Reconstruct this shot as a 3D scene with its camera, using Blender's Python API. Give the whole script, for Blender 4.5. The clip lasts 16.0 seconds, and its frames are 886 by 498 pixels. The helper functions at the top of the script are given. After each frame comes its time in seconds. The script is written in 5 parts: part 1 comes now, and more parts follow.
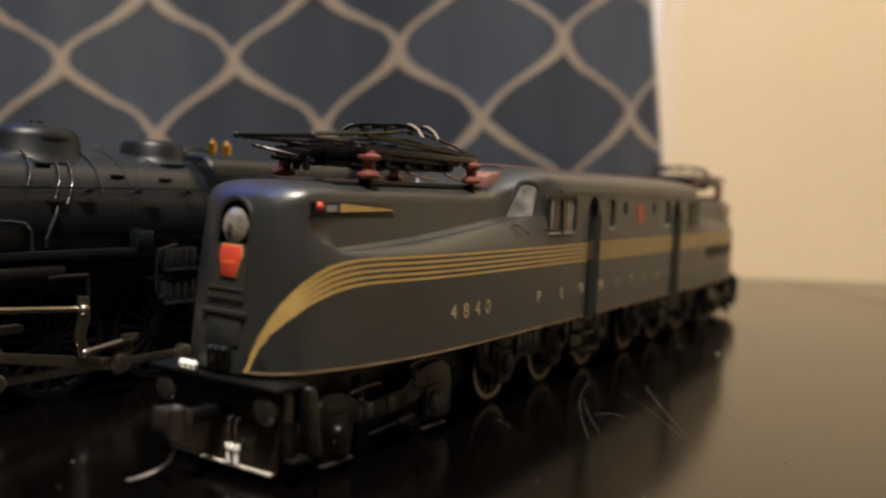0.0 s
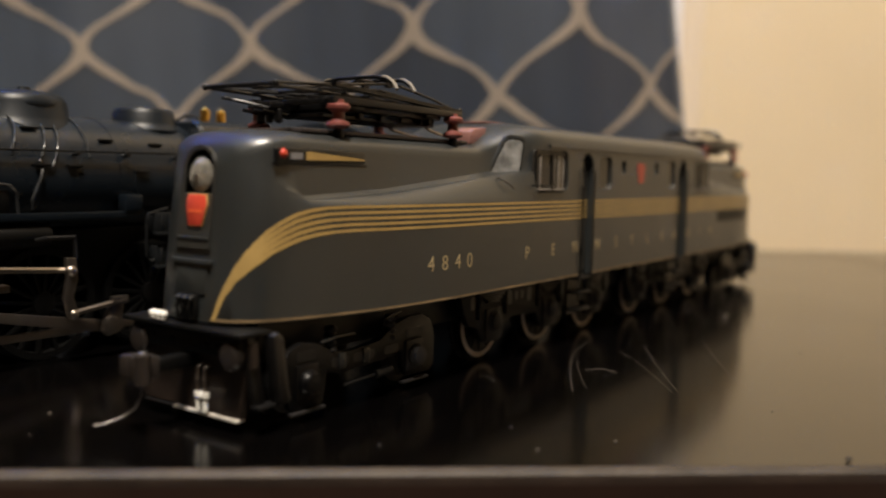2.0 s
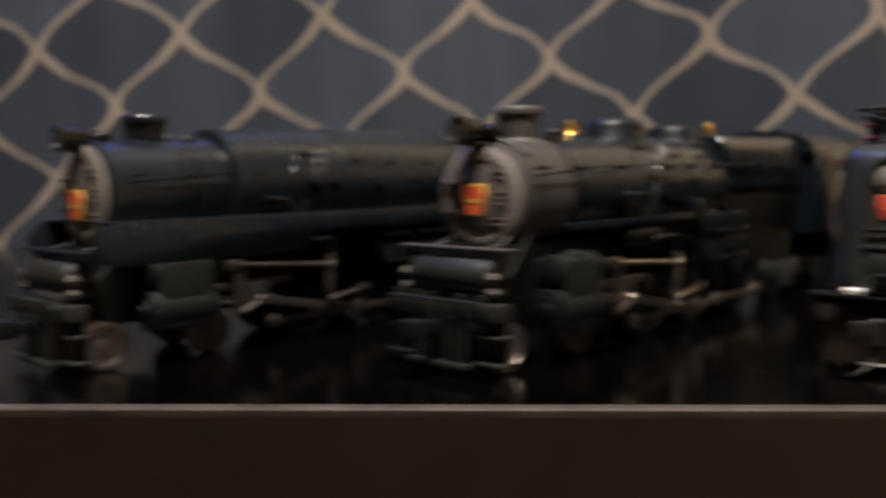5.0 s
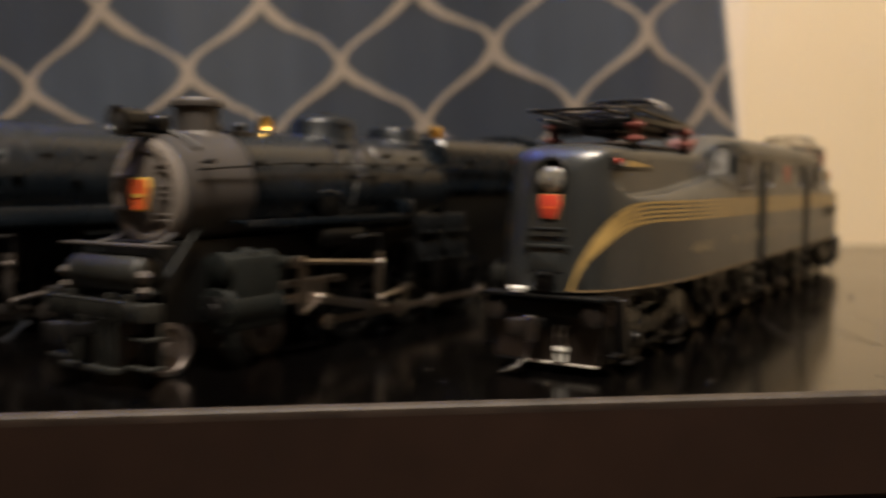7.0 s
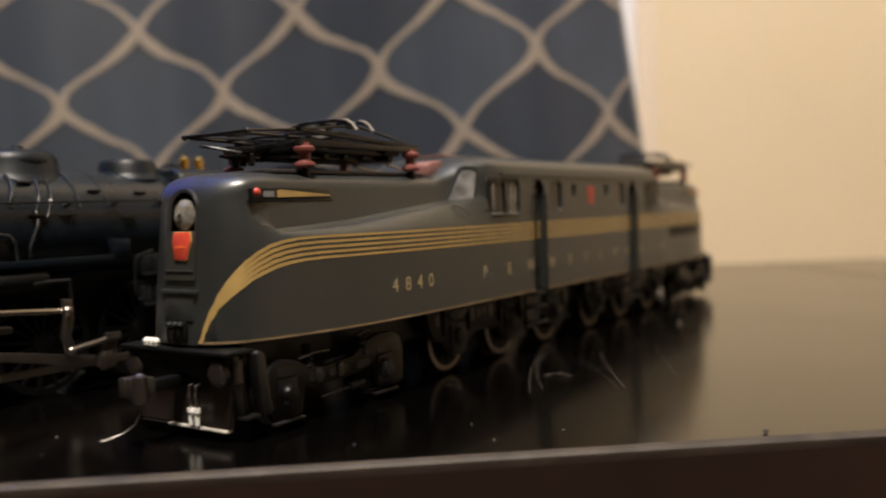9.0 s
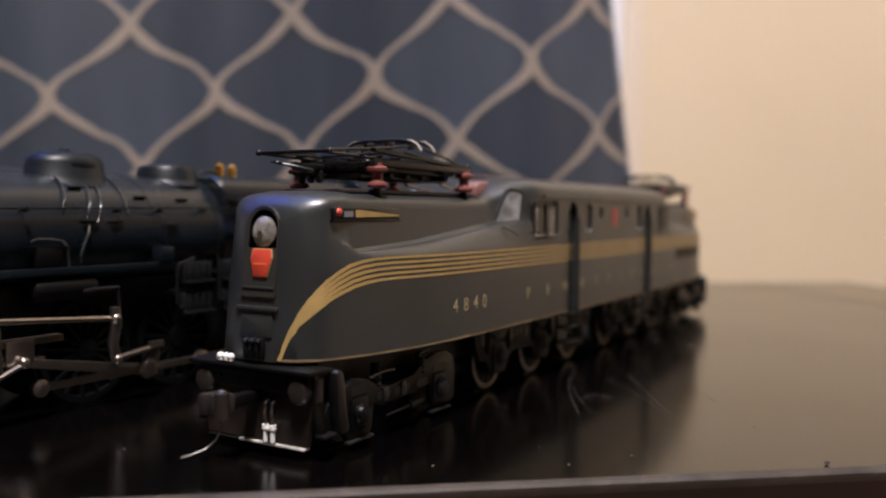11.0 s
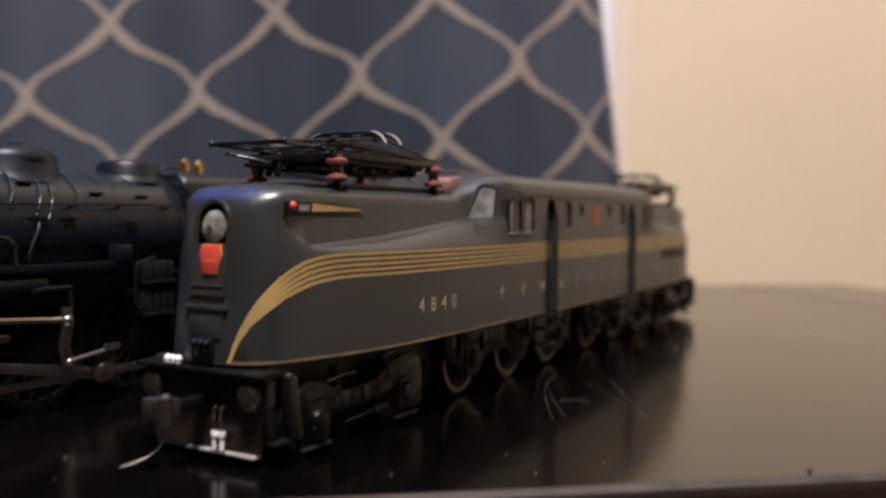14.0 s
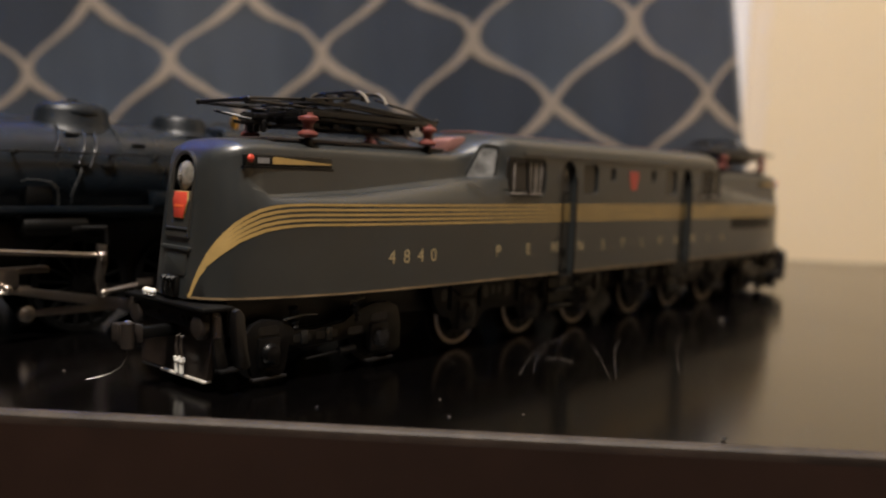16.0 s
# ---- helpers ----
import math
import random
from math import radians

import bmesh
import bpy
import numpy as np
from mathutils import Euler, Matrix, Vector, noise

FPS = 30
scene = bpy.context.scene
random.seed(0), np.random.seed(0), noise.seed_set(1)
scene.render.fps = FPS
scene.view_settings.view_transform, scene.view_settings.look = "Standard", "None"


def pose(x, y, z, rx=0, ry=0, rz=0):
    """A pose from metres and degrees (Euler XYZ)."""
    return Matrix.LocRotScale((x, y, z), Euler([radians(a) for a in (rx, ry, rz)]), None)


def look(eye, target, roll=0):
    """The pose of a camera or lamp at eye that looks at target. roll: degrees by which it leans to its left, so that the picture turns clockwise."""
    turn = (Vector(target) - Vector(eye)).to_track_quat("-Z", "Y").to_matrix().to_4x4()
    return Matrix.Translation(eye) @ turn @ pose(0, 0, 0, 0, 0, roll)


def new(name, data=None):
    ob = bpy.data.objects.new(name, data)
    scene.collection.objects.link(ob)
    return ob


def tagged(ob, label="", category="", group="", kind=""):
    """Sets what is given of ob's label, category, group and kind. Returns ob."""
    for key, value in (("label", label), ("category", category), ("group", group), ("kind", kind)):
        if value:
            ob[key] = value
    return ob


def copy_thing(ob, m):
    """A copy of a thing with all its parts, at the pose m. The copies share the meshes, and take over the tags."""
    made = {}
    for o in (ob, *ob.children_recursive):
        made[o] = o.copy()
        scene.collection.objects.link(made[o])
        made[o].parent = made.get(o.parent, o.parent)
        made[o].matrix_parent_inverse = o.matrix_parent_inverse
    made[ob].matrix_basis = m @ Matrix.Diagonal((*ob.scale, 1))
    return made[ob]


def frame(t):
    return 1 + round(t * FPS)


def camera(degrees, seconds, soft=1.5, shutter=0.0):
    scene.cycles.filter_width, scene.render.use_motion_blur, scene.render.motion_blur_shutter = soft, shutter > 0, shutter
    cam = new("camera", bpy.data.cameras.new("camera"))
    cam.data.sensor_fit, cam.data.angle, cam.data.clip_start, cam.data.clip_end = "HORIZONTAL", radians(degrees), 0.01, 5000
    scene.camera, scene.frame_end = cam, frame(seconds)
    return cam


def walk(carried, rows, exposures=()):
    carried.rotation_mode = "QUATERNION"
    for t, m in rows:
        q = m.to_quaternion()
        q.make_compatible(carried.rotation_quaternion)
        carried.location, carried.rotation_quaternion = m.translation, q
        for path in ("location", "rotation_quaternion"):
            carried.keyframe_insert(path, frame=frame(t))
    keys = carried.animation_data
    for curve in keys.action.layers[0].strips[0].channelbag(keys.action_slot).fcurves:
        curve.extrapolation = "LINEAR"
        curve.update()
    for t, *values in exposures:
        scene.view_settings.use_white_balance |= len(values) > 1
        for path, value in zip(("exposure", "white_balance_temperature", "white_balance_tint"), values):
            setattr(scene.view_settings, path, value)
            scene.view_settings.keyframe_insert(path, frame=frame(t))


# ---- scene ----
cam = camera(54.72, 16.0, soft=2.0, shutter=0.5)
PATH = [
    (0, (-0.09212, -0.09644, 0.04537), (0.07641, 0.01024, 0.03067), 2.58),
    (0.5, (-0.09134, -0.11123, 0.04497), (0.07379, 0.00019, 0.02722), 3.07),
    (1, (-0.08163, -0.11188, 0.04081), (0.08215, 0.00145, 0.02262), 2.45),
    (1.5, (-0.08152, -0.10937, 0.04071), (0.08184, 0.00461, 0.02267), 1.65),
    (2, (-0.08501, -0.10539, 0.03877), (0.07822, 0.00887, 0.02149), 1.26),
    (2.5, (-0.09292, -0.10214, 0.03895), (0.06999, 0.01272, 0.02251), 0.72),
    (3, (-0.09177, -0.10425, 0.03338), (0.07094, 0.01094, 0.01744), 0.20),
    (3.5, (-0.10343, -0.11171, 0.03965), (0.05875, 0.00425, 0.02378), -0.38),
    (4, (-0.09856, -0.11425, 0.03721), (0.06433, 0.00027, 0.01844), -0.76),
    (4.5, (-0.11251, -0.10805, 0.03836), (0.03897, 0.02105, 0.01871), -0.83),
    (4.7, (-0.13692, -0.09041, 0.03957), (0.00707, 0.04730, 0.02211), -1.15),
    (5.4, (-0.21200, -0.01000, 0.04050), (-0.06200, 0.12200, 0.02350), -0.30),
    (6.15, (-0.21800, 0.00000, 0.04050), (-0.06000, 0.12200, 0.02350), 0.40),
    (6.8, (-0.17051, -0.05380, 0.04016), (-0.00481, 0.05702, 0.02403), 0.72),
    (7, (-0.15229, -0.07483, 0.03677), (0.01460, 0.03439, 0.02198), 0.05),
    (7.1, (-0.14309, -0.08234, 0.03515), (0.02417, 0.02660, 0.02265), -0.67),
    (7.5, (-0.12069, -0.10599, 0.04928), (0.04428, 0.00634, 0.03644), -1.45),
    (8, (-0.09668, -0.12711, 0.04461), (0.06768, -0.01372, 0.03325), -2.01),
    (8.5, (-0.09210, -0.12851, 0.03990), (0.07283, -0.01585, 0.02977), -2.07),
    (9, (-0.09679, -0.11865, 0.03733), (0.06918, -0.00742, 0.02829), -1.89),
    (11.5, (-0.11210, -0.10119, 0.04231), (0.06108, -0.00158, 0.03316), 0.49),
    (12, (-0.11293, -0.09885, 0.03968), (0.06036, 0.00056, 0.03031), -0.05),
    (12.5, (-0.10334, -0.09118, 0.03369), (0.06980, 0.00856, 0.02496), -0.43),
    (13, (-0.11216, -0.10177, 0.03499), (0.06054, -0.00122, 0.02700), -1.05),
    (13.5, (-0.10905, -0.11377, 0.03197), (0.06304, -0.01209, 0.02510), -0.68),
    (14, (-0.10079, -0.10235, 0.03994), (0.07191, -0.00178, 0.03228), 0.41),
    (14.5, (-0.07545, -0.10821, 0.04833), (0.08518, 0.01010, 0.03399), 1.52),
    (15, (-0.06130, -0.13858, 0.04372), (0.08524, -0.00396, 0.02368), 2.26),
    (15.5, (-0.07270, -0.14523, 0.04313), (0.07176, -0.00831, 0.02348), 2.22),
    (16, (-0.08319, -0.13967, 0.03933), (0.06469, -0.00605, 0.02262), 2.09),
]
# The film camera cools its white balance on the way: seconds, stops, kelvin, tint.
WHITE_BALANCE = [(0.0, 0.0, 6350, 10), (4.1, 0.0, 6350, 10), (4.6, 0.02, 6000, 12), (5.6, -0.15, 6300, 12), (6.8, -0.10, 6550, 12), (7.4, 0.04, 6750, 10), (8.2, 0.12, 6750, 10), (8.6, 0.07, 6550, 10), (9.2, 0.03, 6100, 12), (10.4, 0.03, 5650, 18), (14.0, 0.02, 5600, 19), (14.6, -0.03, 5450, 19), (15.1, -0.06, 6200, 12), (16.0, -0.1, 6100, 12)]
walk(cam, [(t, look(eye, target, roll)) for t, eye, target, roll in PATH], WHITE_BALANCE)

# ---- world and lights ----
# Directions of the table: U runs along its front edge, N from the front edge to the wall.
U, N = Vector((0.636, -0.772, 0)).normalized(), Vector((0.772, 0.636, 0)).normalized()
TABLE_TURN = math.degrees(math.atan2(U.y, U.x))


def at_table(s, n, z=0.0):
    """A place from millimetres along the table, across it and up."""
    return (U * s + N * n) * 0.001 + Vector((0, 0, z * 0.001))


# The lens is set on the near third of the green locomotive.
cam.data.dof.use_dof = True
cam.data.dof.focus_distance, cam.data.dof.aperture_fstop = 0.155, 12.0

world = bpy.data.worlds.new("room_air")
scene.world = world
world.use_nodes = True
world.node_tree.nodes["Background"].inputs["Color"].default_value = (0.6, 0.7, 1.0, 1)
world.node_tree.nodes["Background"].inputs["Strength"].default_value = 0.02


def area_lamp(name, place, target, size, watts, colour):
    data = bpy.data.lights.new(name, "AREA")
    data.shape, data.energy, data.color = "RECTANGLE", watts, colour
    data.size, data.size_y = size
    ob = new(name, data)
    ob.matrix_world = look(place, target)
    return ob


scene.view_settings.exposure = 0.0
# Dusk daylight in the window that the curtain covers.
area_lamp("window_light", at_table(-520, 478, 785), at_table(-520, 0, 785), (0.70, 0.88), 860.0, (0.19, 0.40, 1.0))
area_lamp("ceiling_lamp_light", at_table(20, -500, 1350), at_table(100, 120, 0), (0.28, 0.28), 42.5, (1.0, 0.87, 0.71))

# ---- materials ----


def material(name, colour, rough=0.5, metal=0.0, grain=0.0, scale=900.0, bump=0.0, stain=0.0, stain_scale=60.0, coat=0.0, spec=0.5, rough_var=0.0, ior=1.5):
    """A painted or bare surface: fine grain, broad stains, fine relief."""
    m = bpy.data.materials.new(name)
    m.use_nodes = True
    t = m.node_tree
    b = t.nodes["Principled BSDF"]
    b.inputs["Roughness"].default_value, b.inputs["Metallic"].default_value = rough, metal
    b.inputs["Coat Weight"].default_value, b.inputs["Specular IOR Level"].default_value = coat, spec
    b.inputs["IOR"].default_value = ior
    tc = t.nodes.new("ShaderNodeTexCoord")
    fine = t.nodes.new("ShaderNodeTexNoise")
    fine.inputs["Scale"].default_value, fine.inputs["Detail"].default_value = scale, 4
    broad = t.nodes.new("ShaderNodeTexNoise")
    broad.inputs["Scale"].default_value, broad.inputs["Detail"].default_value = stain_scale, 5
    t.links.new(tc.outputs["Object"], fine.inputs["Vector"])
    t.links.new(tc.outputs["Object"], broad.inputs["Vector"])
    mix = t.nodes.new("ShaderNodeMix")
    mix.data_type = "RGBA"
    mix.inputs["A"].default_value = (*[c * (1 - grain) for c in colour], 1)
    mix.inputs["B"].default_value = (*[min(1, c * (1 + grain)) for c in colour], 1)
    t.links.new(fine.outputs["Fac"], mix.inputs["Factor"])
    mix2 = t.nodes.new("ShaderNodeMix")
    mix2.data_type, mix2.blend_type = "RGBA", "MULTIPLY"
    ramp = t.nodes.new("ShaderNodeMapRange")
    ramp.inputs["From Min"].default_value, ramp.inputs["From Max"].default_value = 0.35, 0.7
    ramp.inputs["To Min"].default_value, ramp.inputs["To Max"].default_value = 1 - stain, 1 + stain
    t.links.new(broad.outputs["Fac"], ramp.inputs["Value"])
    mix2.inputs["Factor"].default_value = 1.0
    t.links.new(mix.outputs["Result"], mix2.inputs["A"])
    t.links.new(ramp.outputs["Result"], mix2.inputs["B"])
    t.links.new(mix2.outputs["Result"], b.inputs["Base Color"])
    if rough_var:
        rr = t.nodes.new("ShaderNodeMapRange")
        rr.inputs["From Min"].default_value, rr.inputs["From Max"].default_value = 0.3, 0.7
        rr.inputs["To Min"].default_value, rr.inputs["To Max"].default_value = max(0.03, rough - rough_var), rough + rough_var
        t.links.new(broad.outputs["Fac"], rr.inputs["Value"])
        t.links.new(rr.outputs["Result"], b.inputs["Roughness"])
    if bump:
        bp = t.nodes.new("ShaderNodeBump")
        bp.inputs["Strength"].default_value, bp.inputs["Distance"].default_value = bump, 0.0002
        t.links.new(fine.outputs["Fac"], bp.inputs["Height"])
        t.links.new(bp.outputs["Normal"], b.inputs["Normal"])
    return m


GREEN = material("dark_green_paint", (0.0184, 0.0213, 0.0220), 0.38, grain=0.10, scale=2500, bump=0.04, stain=0.12, stain_scale=45, rough_var=0.04, spec=1.0)
BLACK = material("satin_black_plastic", (0.0038, 0.0038, 0.0038), 0.42, grain=0.2, scale=2000, bump=0.08, stain=0.2, rough_var=0.08, spec=0.3)
GLOSSBLACK = material("gloss_black_plastic", (0.005, 0.005, 0.005), 0.32, grain=0.2, scale=2000, stain=0.2, rough_var=0.06)
PANBLACK = material("black_metal", (0.0035, 0.0035, 0.004), 0.38, grain=0.2, scale=2500, bump=0.05, stain=0.2)
GREY = material("worn_grey_black", (0.0044, 0.0042, 0.0045), 0.52, grain=0.2, scale=2500, bump=0.1, stain=0.3, stain_scale=120, spec=0.22)
BOILER = material("engine_green_black", (0.0062, 0.0094, 0.0136), 0.28, grain=0.15, scale=2200, bump=0.06, stain=0.2, stain_scale=50, rough_var=0.05, spec=0.56)
NOSE = material("nose_black_green", (0.028, 0.0275, 0.0245), 0.35, grain=0.1, scale=2500, bump=0.05, stain=0.2, stain_scale=70)
ROOFDARK = material("sooty_roof_board", (0.035, 0.026, 0.024), 0.6, grain=0.2, scale=2500, stain=0.3, stain_scale=80)
CHASSIS = material("chassis_black", (0.0115, 0.0120, 0.0105), 0.55, grain=0.2, scale=2200, bump=0.08, stain=0.25, stain_scale=80, rough_var=0.06)
CASTBLACK = material("rounded_black_casting", (0.006, 0.0055, 0.0055), 0.33, grain=0.2, scale=2000, bump=0.05, stain=0.2)
SHEET = material("brown_black_sheet", (0.021, 0.015, 0.012), 0.32, grain=0.2, scale=1500, bump=0.05, stain=0.4, stain_scale=150)
RAIL = material("pale_foot_rail", (0.52, 0.49, 0.44), 0.4, grain=0.15, scale=2500, stain=0.3, stain_scale=250)
WHEEL = material("matt_black_wheel", (0.0022, 0.0022, 0.0022), 0.5, grain=0.2, scale=2000, bump=0.08, stain=0.2, spec=0.2)
CRUMB = material("dull_dark_crumb", (0.02, 0.016, 0.013), 0.8, grain=0.3, scale=2500)
DARKROD = material("dull_steel_rod", (0.09, 0.08, 0.075), 0.5, metal=0.9, grain=0.15, scale=2500, stain=0.3, stain_scale=120)
YELLOW = material("yellow_gold_paint", (0.62, 0.40, 0.08), 0.4, grain=0.1, scale=2500, stain=0.1)
DOME = material("matt_dome_paint", (0.0054, 0.0082, 0.0118), 0.42, grain=0.15, scale=2200, bump=0.06, stain=0.25, stain_scale=60, spec=0.34)
DOORGREY = material("graphite_door", (0.10, 0.088, 0.080), 0.5, grain=0.2, scale=1800, bump=0.1, stain=0.3, stain_scale=120, spec=0.3)
DULL = material("dull_chassis_black", (0.0065, 0.0085, 0.0082), 0.6, grain=0.2, scale=2200, bump=0.1, stain=0.25, stain_scale=80, spec=0.25)
PIPE = material("glossy_dark_pipe", (0.022, 0.024, 0.026), 0.27, grain=0.2, scale=2200, stain=0.3, stain_scale=150, spec=0.55)
PUMP = material("pump_grey_black", (0.009, 0.010, 0.011), 0.27, grain=0.2, scale=2200, bump=0.08, stain=0.2, stain_scale=120)
AXLEBOX = material("dusty_axle_box", (0.013, 0.012, 0.013), 0.55, grain=0.2, scale=2200, bump=0.08, stain=0.3, stain_scale=150, spec=0.3)
DRIVER_RIM = material("scuffed_rim_metal", (0.29, 0.245, 0.205), 0.6, metal=0.15, grain=0.2, scale=2500, stain=0.3, stain_scale=150)
RINGGREY = material("pale_graphite", (0.20, 0.175, 0.155), 0.45, grain=0.12, scale=2200, bump=0.06, stain=0.2, stain_scale=70)
GRAPHITE = material("graphite_grey", (0.038, 0.034, 0.033), 0.6, grain=0.12, scale=2200, bump=0.06, stain=0.2, stain_scale=70)
CHIMNEY = material("pale_chimney_graphite", (0.075, 0.067, 0.062), 0.55, grain=0.12, scale=2200, bump=0.06, stain=0.25, stain_scale=90)
GOLD = material("gold_paint", (0.46, 0.315, 0.112), 0.42, metal=0.25, grain=0.12, scale=3500, stain=0.12, stain_scale=120)
EDGELINE = material("dull_gold_line", (0.20, 0.14, 0.075), 0.55, grain=0.25, scale=3500, stain=0.3, stain_scale=200)
BRASS = material("polished_brass", (0.85, 0.52, 0.12), 0.25, metal=1.0, grain=0.08, scale=2500, stain=0.1)
EMBLEM = material("faded_red_emblem", (0.40, 0.062, 0.04), 0.45, grain=0.15, scale=2500, stain=0.2)
RED = material("red_enamel", (0.56, 0.06, 0.032), 0.35, grain=0.1, scale=2500, stain=0.1)
REDLIT = material("orange_red_enamel", (0.74, 0.125, 0.035), 0.35, grain=0.1, scale=2500, stain=0.1)
TUSCAN = material("faded_tuscan_red", (0.22, 0.105, 0.092), 0.55, grain=0.12, scale=2500, stain=0.15, stain_scale=90)
INSUL = material("red_brown_insulator", (0.165, 0.046, 0.038), 0.4, grain=0.1, scale=2500, stain=0.1)
STEEL = material("nickel_rod", (0.36, 0.32, 0.285), 0.33, metal=1.0, grain=0.1, scale=2500, stain=0.15, stain_scale=120)
LEADRIM = material("dull_wheel_metal", (0.19, 0.165, 0.155), 0.45, metal=0.9, grain=0.2, scale=2500, stain=0.35, stain_scale=150)
TYRE = material("bare_wheel_rim", (0.34, 0.32, 0.30), 0.38, metal=0.9, grain=0.15, scale=2500, stain=0.2)
WHITE = material("white_plastic", (0.78, 0.77, 0.72), 0.4, grain=0.05, scale=2500, stain=0.05)
LENS = material("clear_lens", (0.42, 0.40, 0.35), 0.22, metal=0.6, grain=0.25, scale=1200, bump=0.9, stain=0.35, stain_scale=500, coat=0.6)
PANE = material("window_pane", (0.034, 0.030, 0.026), 0.15, grain=0.05, stain=0.2, spec=0.3)
DARKPANE = material("dark_window_pane", (0.021, 0.0195, 0.017), 0.2, stain=0.3, stain_scale=200, spec=0.5)
WINDSHIELD = material("pale_windshield", (0.21, 0.212, 0.210), 0.16, grain=0.05, stain=0.5, stain_scale=300, coat=0.5)
SASH = material("pale_sash_paint", (0.22, 0.20, 0.18), 0.4, grain=0.2, scale=2500, stain=0.3, stain_scale=300)
DOORPANE = material("door_glass", (0.035, 0.037, 0.04), 0.15, stain=0.3, stain_scale=200, coat=0.4)
PLATE = material("grey_number_plate", (0.20, 0.20, 0.21), 0.4, grain=0.3, scale=1800)
# Paler than the other panes: a reflection put into the base colour.
REFLECTING_PANE = material("reflecting_pane_grey", (0.065, 0.060, 0.056), 0.15, stain=0.3, stain_scale=300, coat=0.8)
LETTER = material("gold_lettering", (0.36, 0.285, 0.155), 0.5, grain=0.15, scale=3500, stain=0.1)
TABLETOP = material("espresso_table_lacquer", (0.0011, 0.0009, 0.0009), 0.16, grain=0.35, scale=350, stain=0.25, stain_scale=14, rough_var=0.02, ior=1.63)
APRON = material("dark_brown_wood", (0.0165, 0.0080, 0.0055), 0.55, grain=0.3, scale=120, bump=0.1, stain=0.25, stain_scale=12, spec=0.3)
WORN = material("worn_table_edge", (0.048, 0.038, 0.030), 0.6, grain=0.3, scale=700, bump=0.15, stain=0.4, stain_scale=90, spec=0.3)
SCUFF = material("scuffed_brown_edge", (0.024, 0.016, 0.0125), 0.45, grain=0.35, scale=500, bump=0.15, stain=0.45, stain_scale=70)
WALL = material("cream_wall_paint", (0.68, 0.555, 0.375), 0.75, grain=0.03, scale=500, bump=0.12, stain=0.04, stain_scale=5)
TRIM = material("white_trim_paint", (0.78, 0.755, 0.76), 0.4, grain=0.03, scale=400, bump=0.05, stain=0.03, stain_scale=10)
# Between board white and wall cream: the daylight fringe fading out, as colour.
FRINGE_CREAM = material("fading_fringe_cream", (0.70, 0.59, 0.46), 0.7, grain=0.03, scale=400, bump=0.05, stain=0.03, stain_scale=10)
GLASS = material("window_glass", (1.0, 1.0, 1.0), 0.02)
GLASS.node_tree.nodes["Principled BSDF"].inputs["Transmission Weight"].default_value = 1.0
CEILING = material("white_ceiling_paint", (0.75, 0.72, 0.66), 0.8, grain=0.03, scale=300, bump=0.1, stain=0.04, stain_scale=5)
FLOOR = material("brown_floor", (0.14, 0.09, 0.055), 0.45, grain=0.2, scale=60, bump=0.1, stain=0.2, stain_scale=6)
HORN = material("worn_shoe_horn", (0.17, 0.15, 0.125), 0.5, grain=0.15, scale=2500, stain=0.2, stain_scale=200)
COUPLER = material("brown_black_cast_metal", (0.020, 0.016, 0.014), 0.38, grain=0.2, scale=2200, bump=0.08, stain=0.25, stain_scale=150)
TRUCK = material("black_truck_casting", (0.0028, 0.0027, 0.0029), 0.36, grain=0.2, scale=2500, bump=0.1, stain=0.3, stain_scale=150, spec=0.18)
PIN = material("dull_bent_wire", (0.16, 0.15, 0.14), 0.4, metal=0.9, grain=0.15, scale=2500, stain=0.3, stain_scale=200)
HAIR = material("pale_dust_fibre", (0.125, 0.108, 0.095), 0.5, grain=0.1, scale=2500)


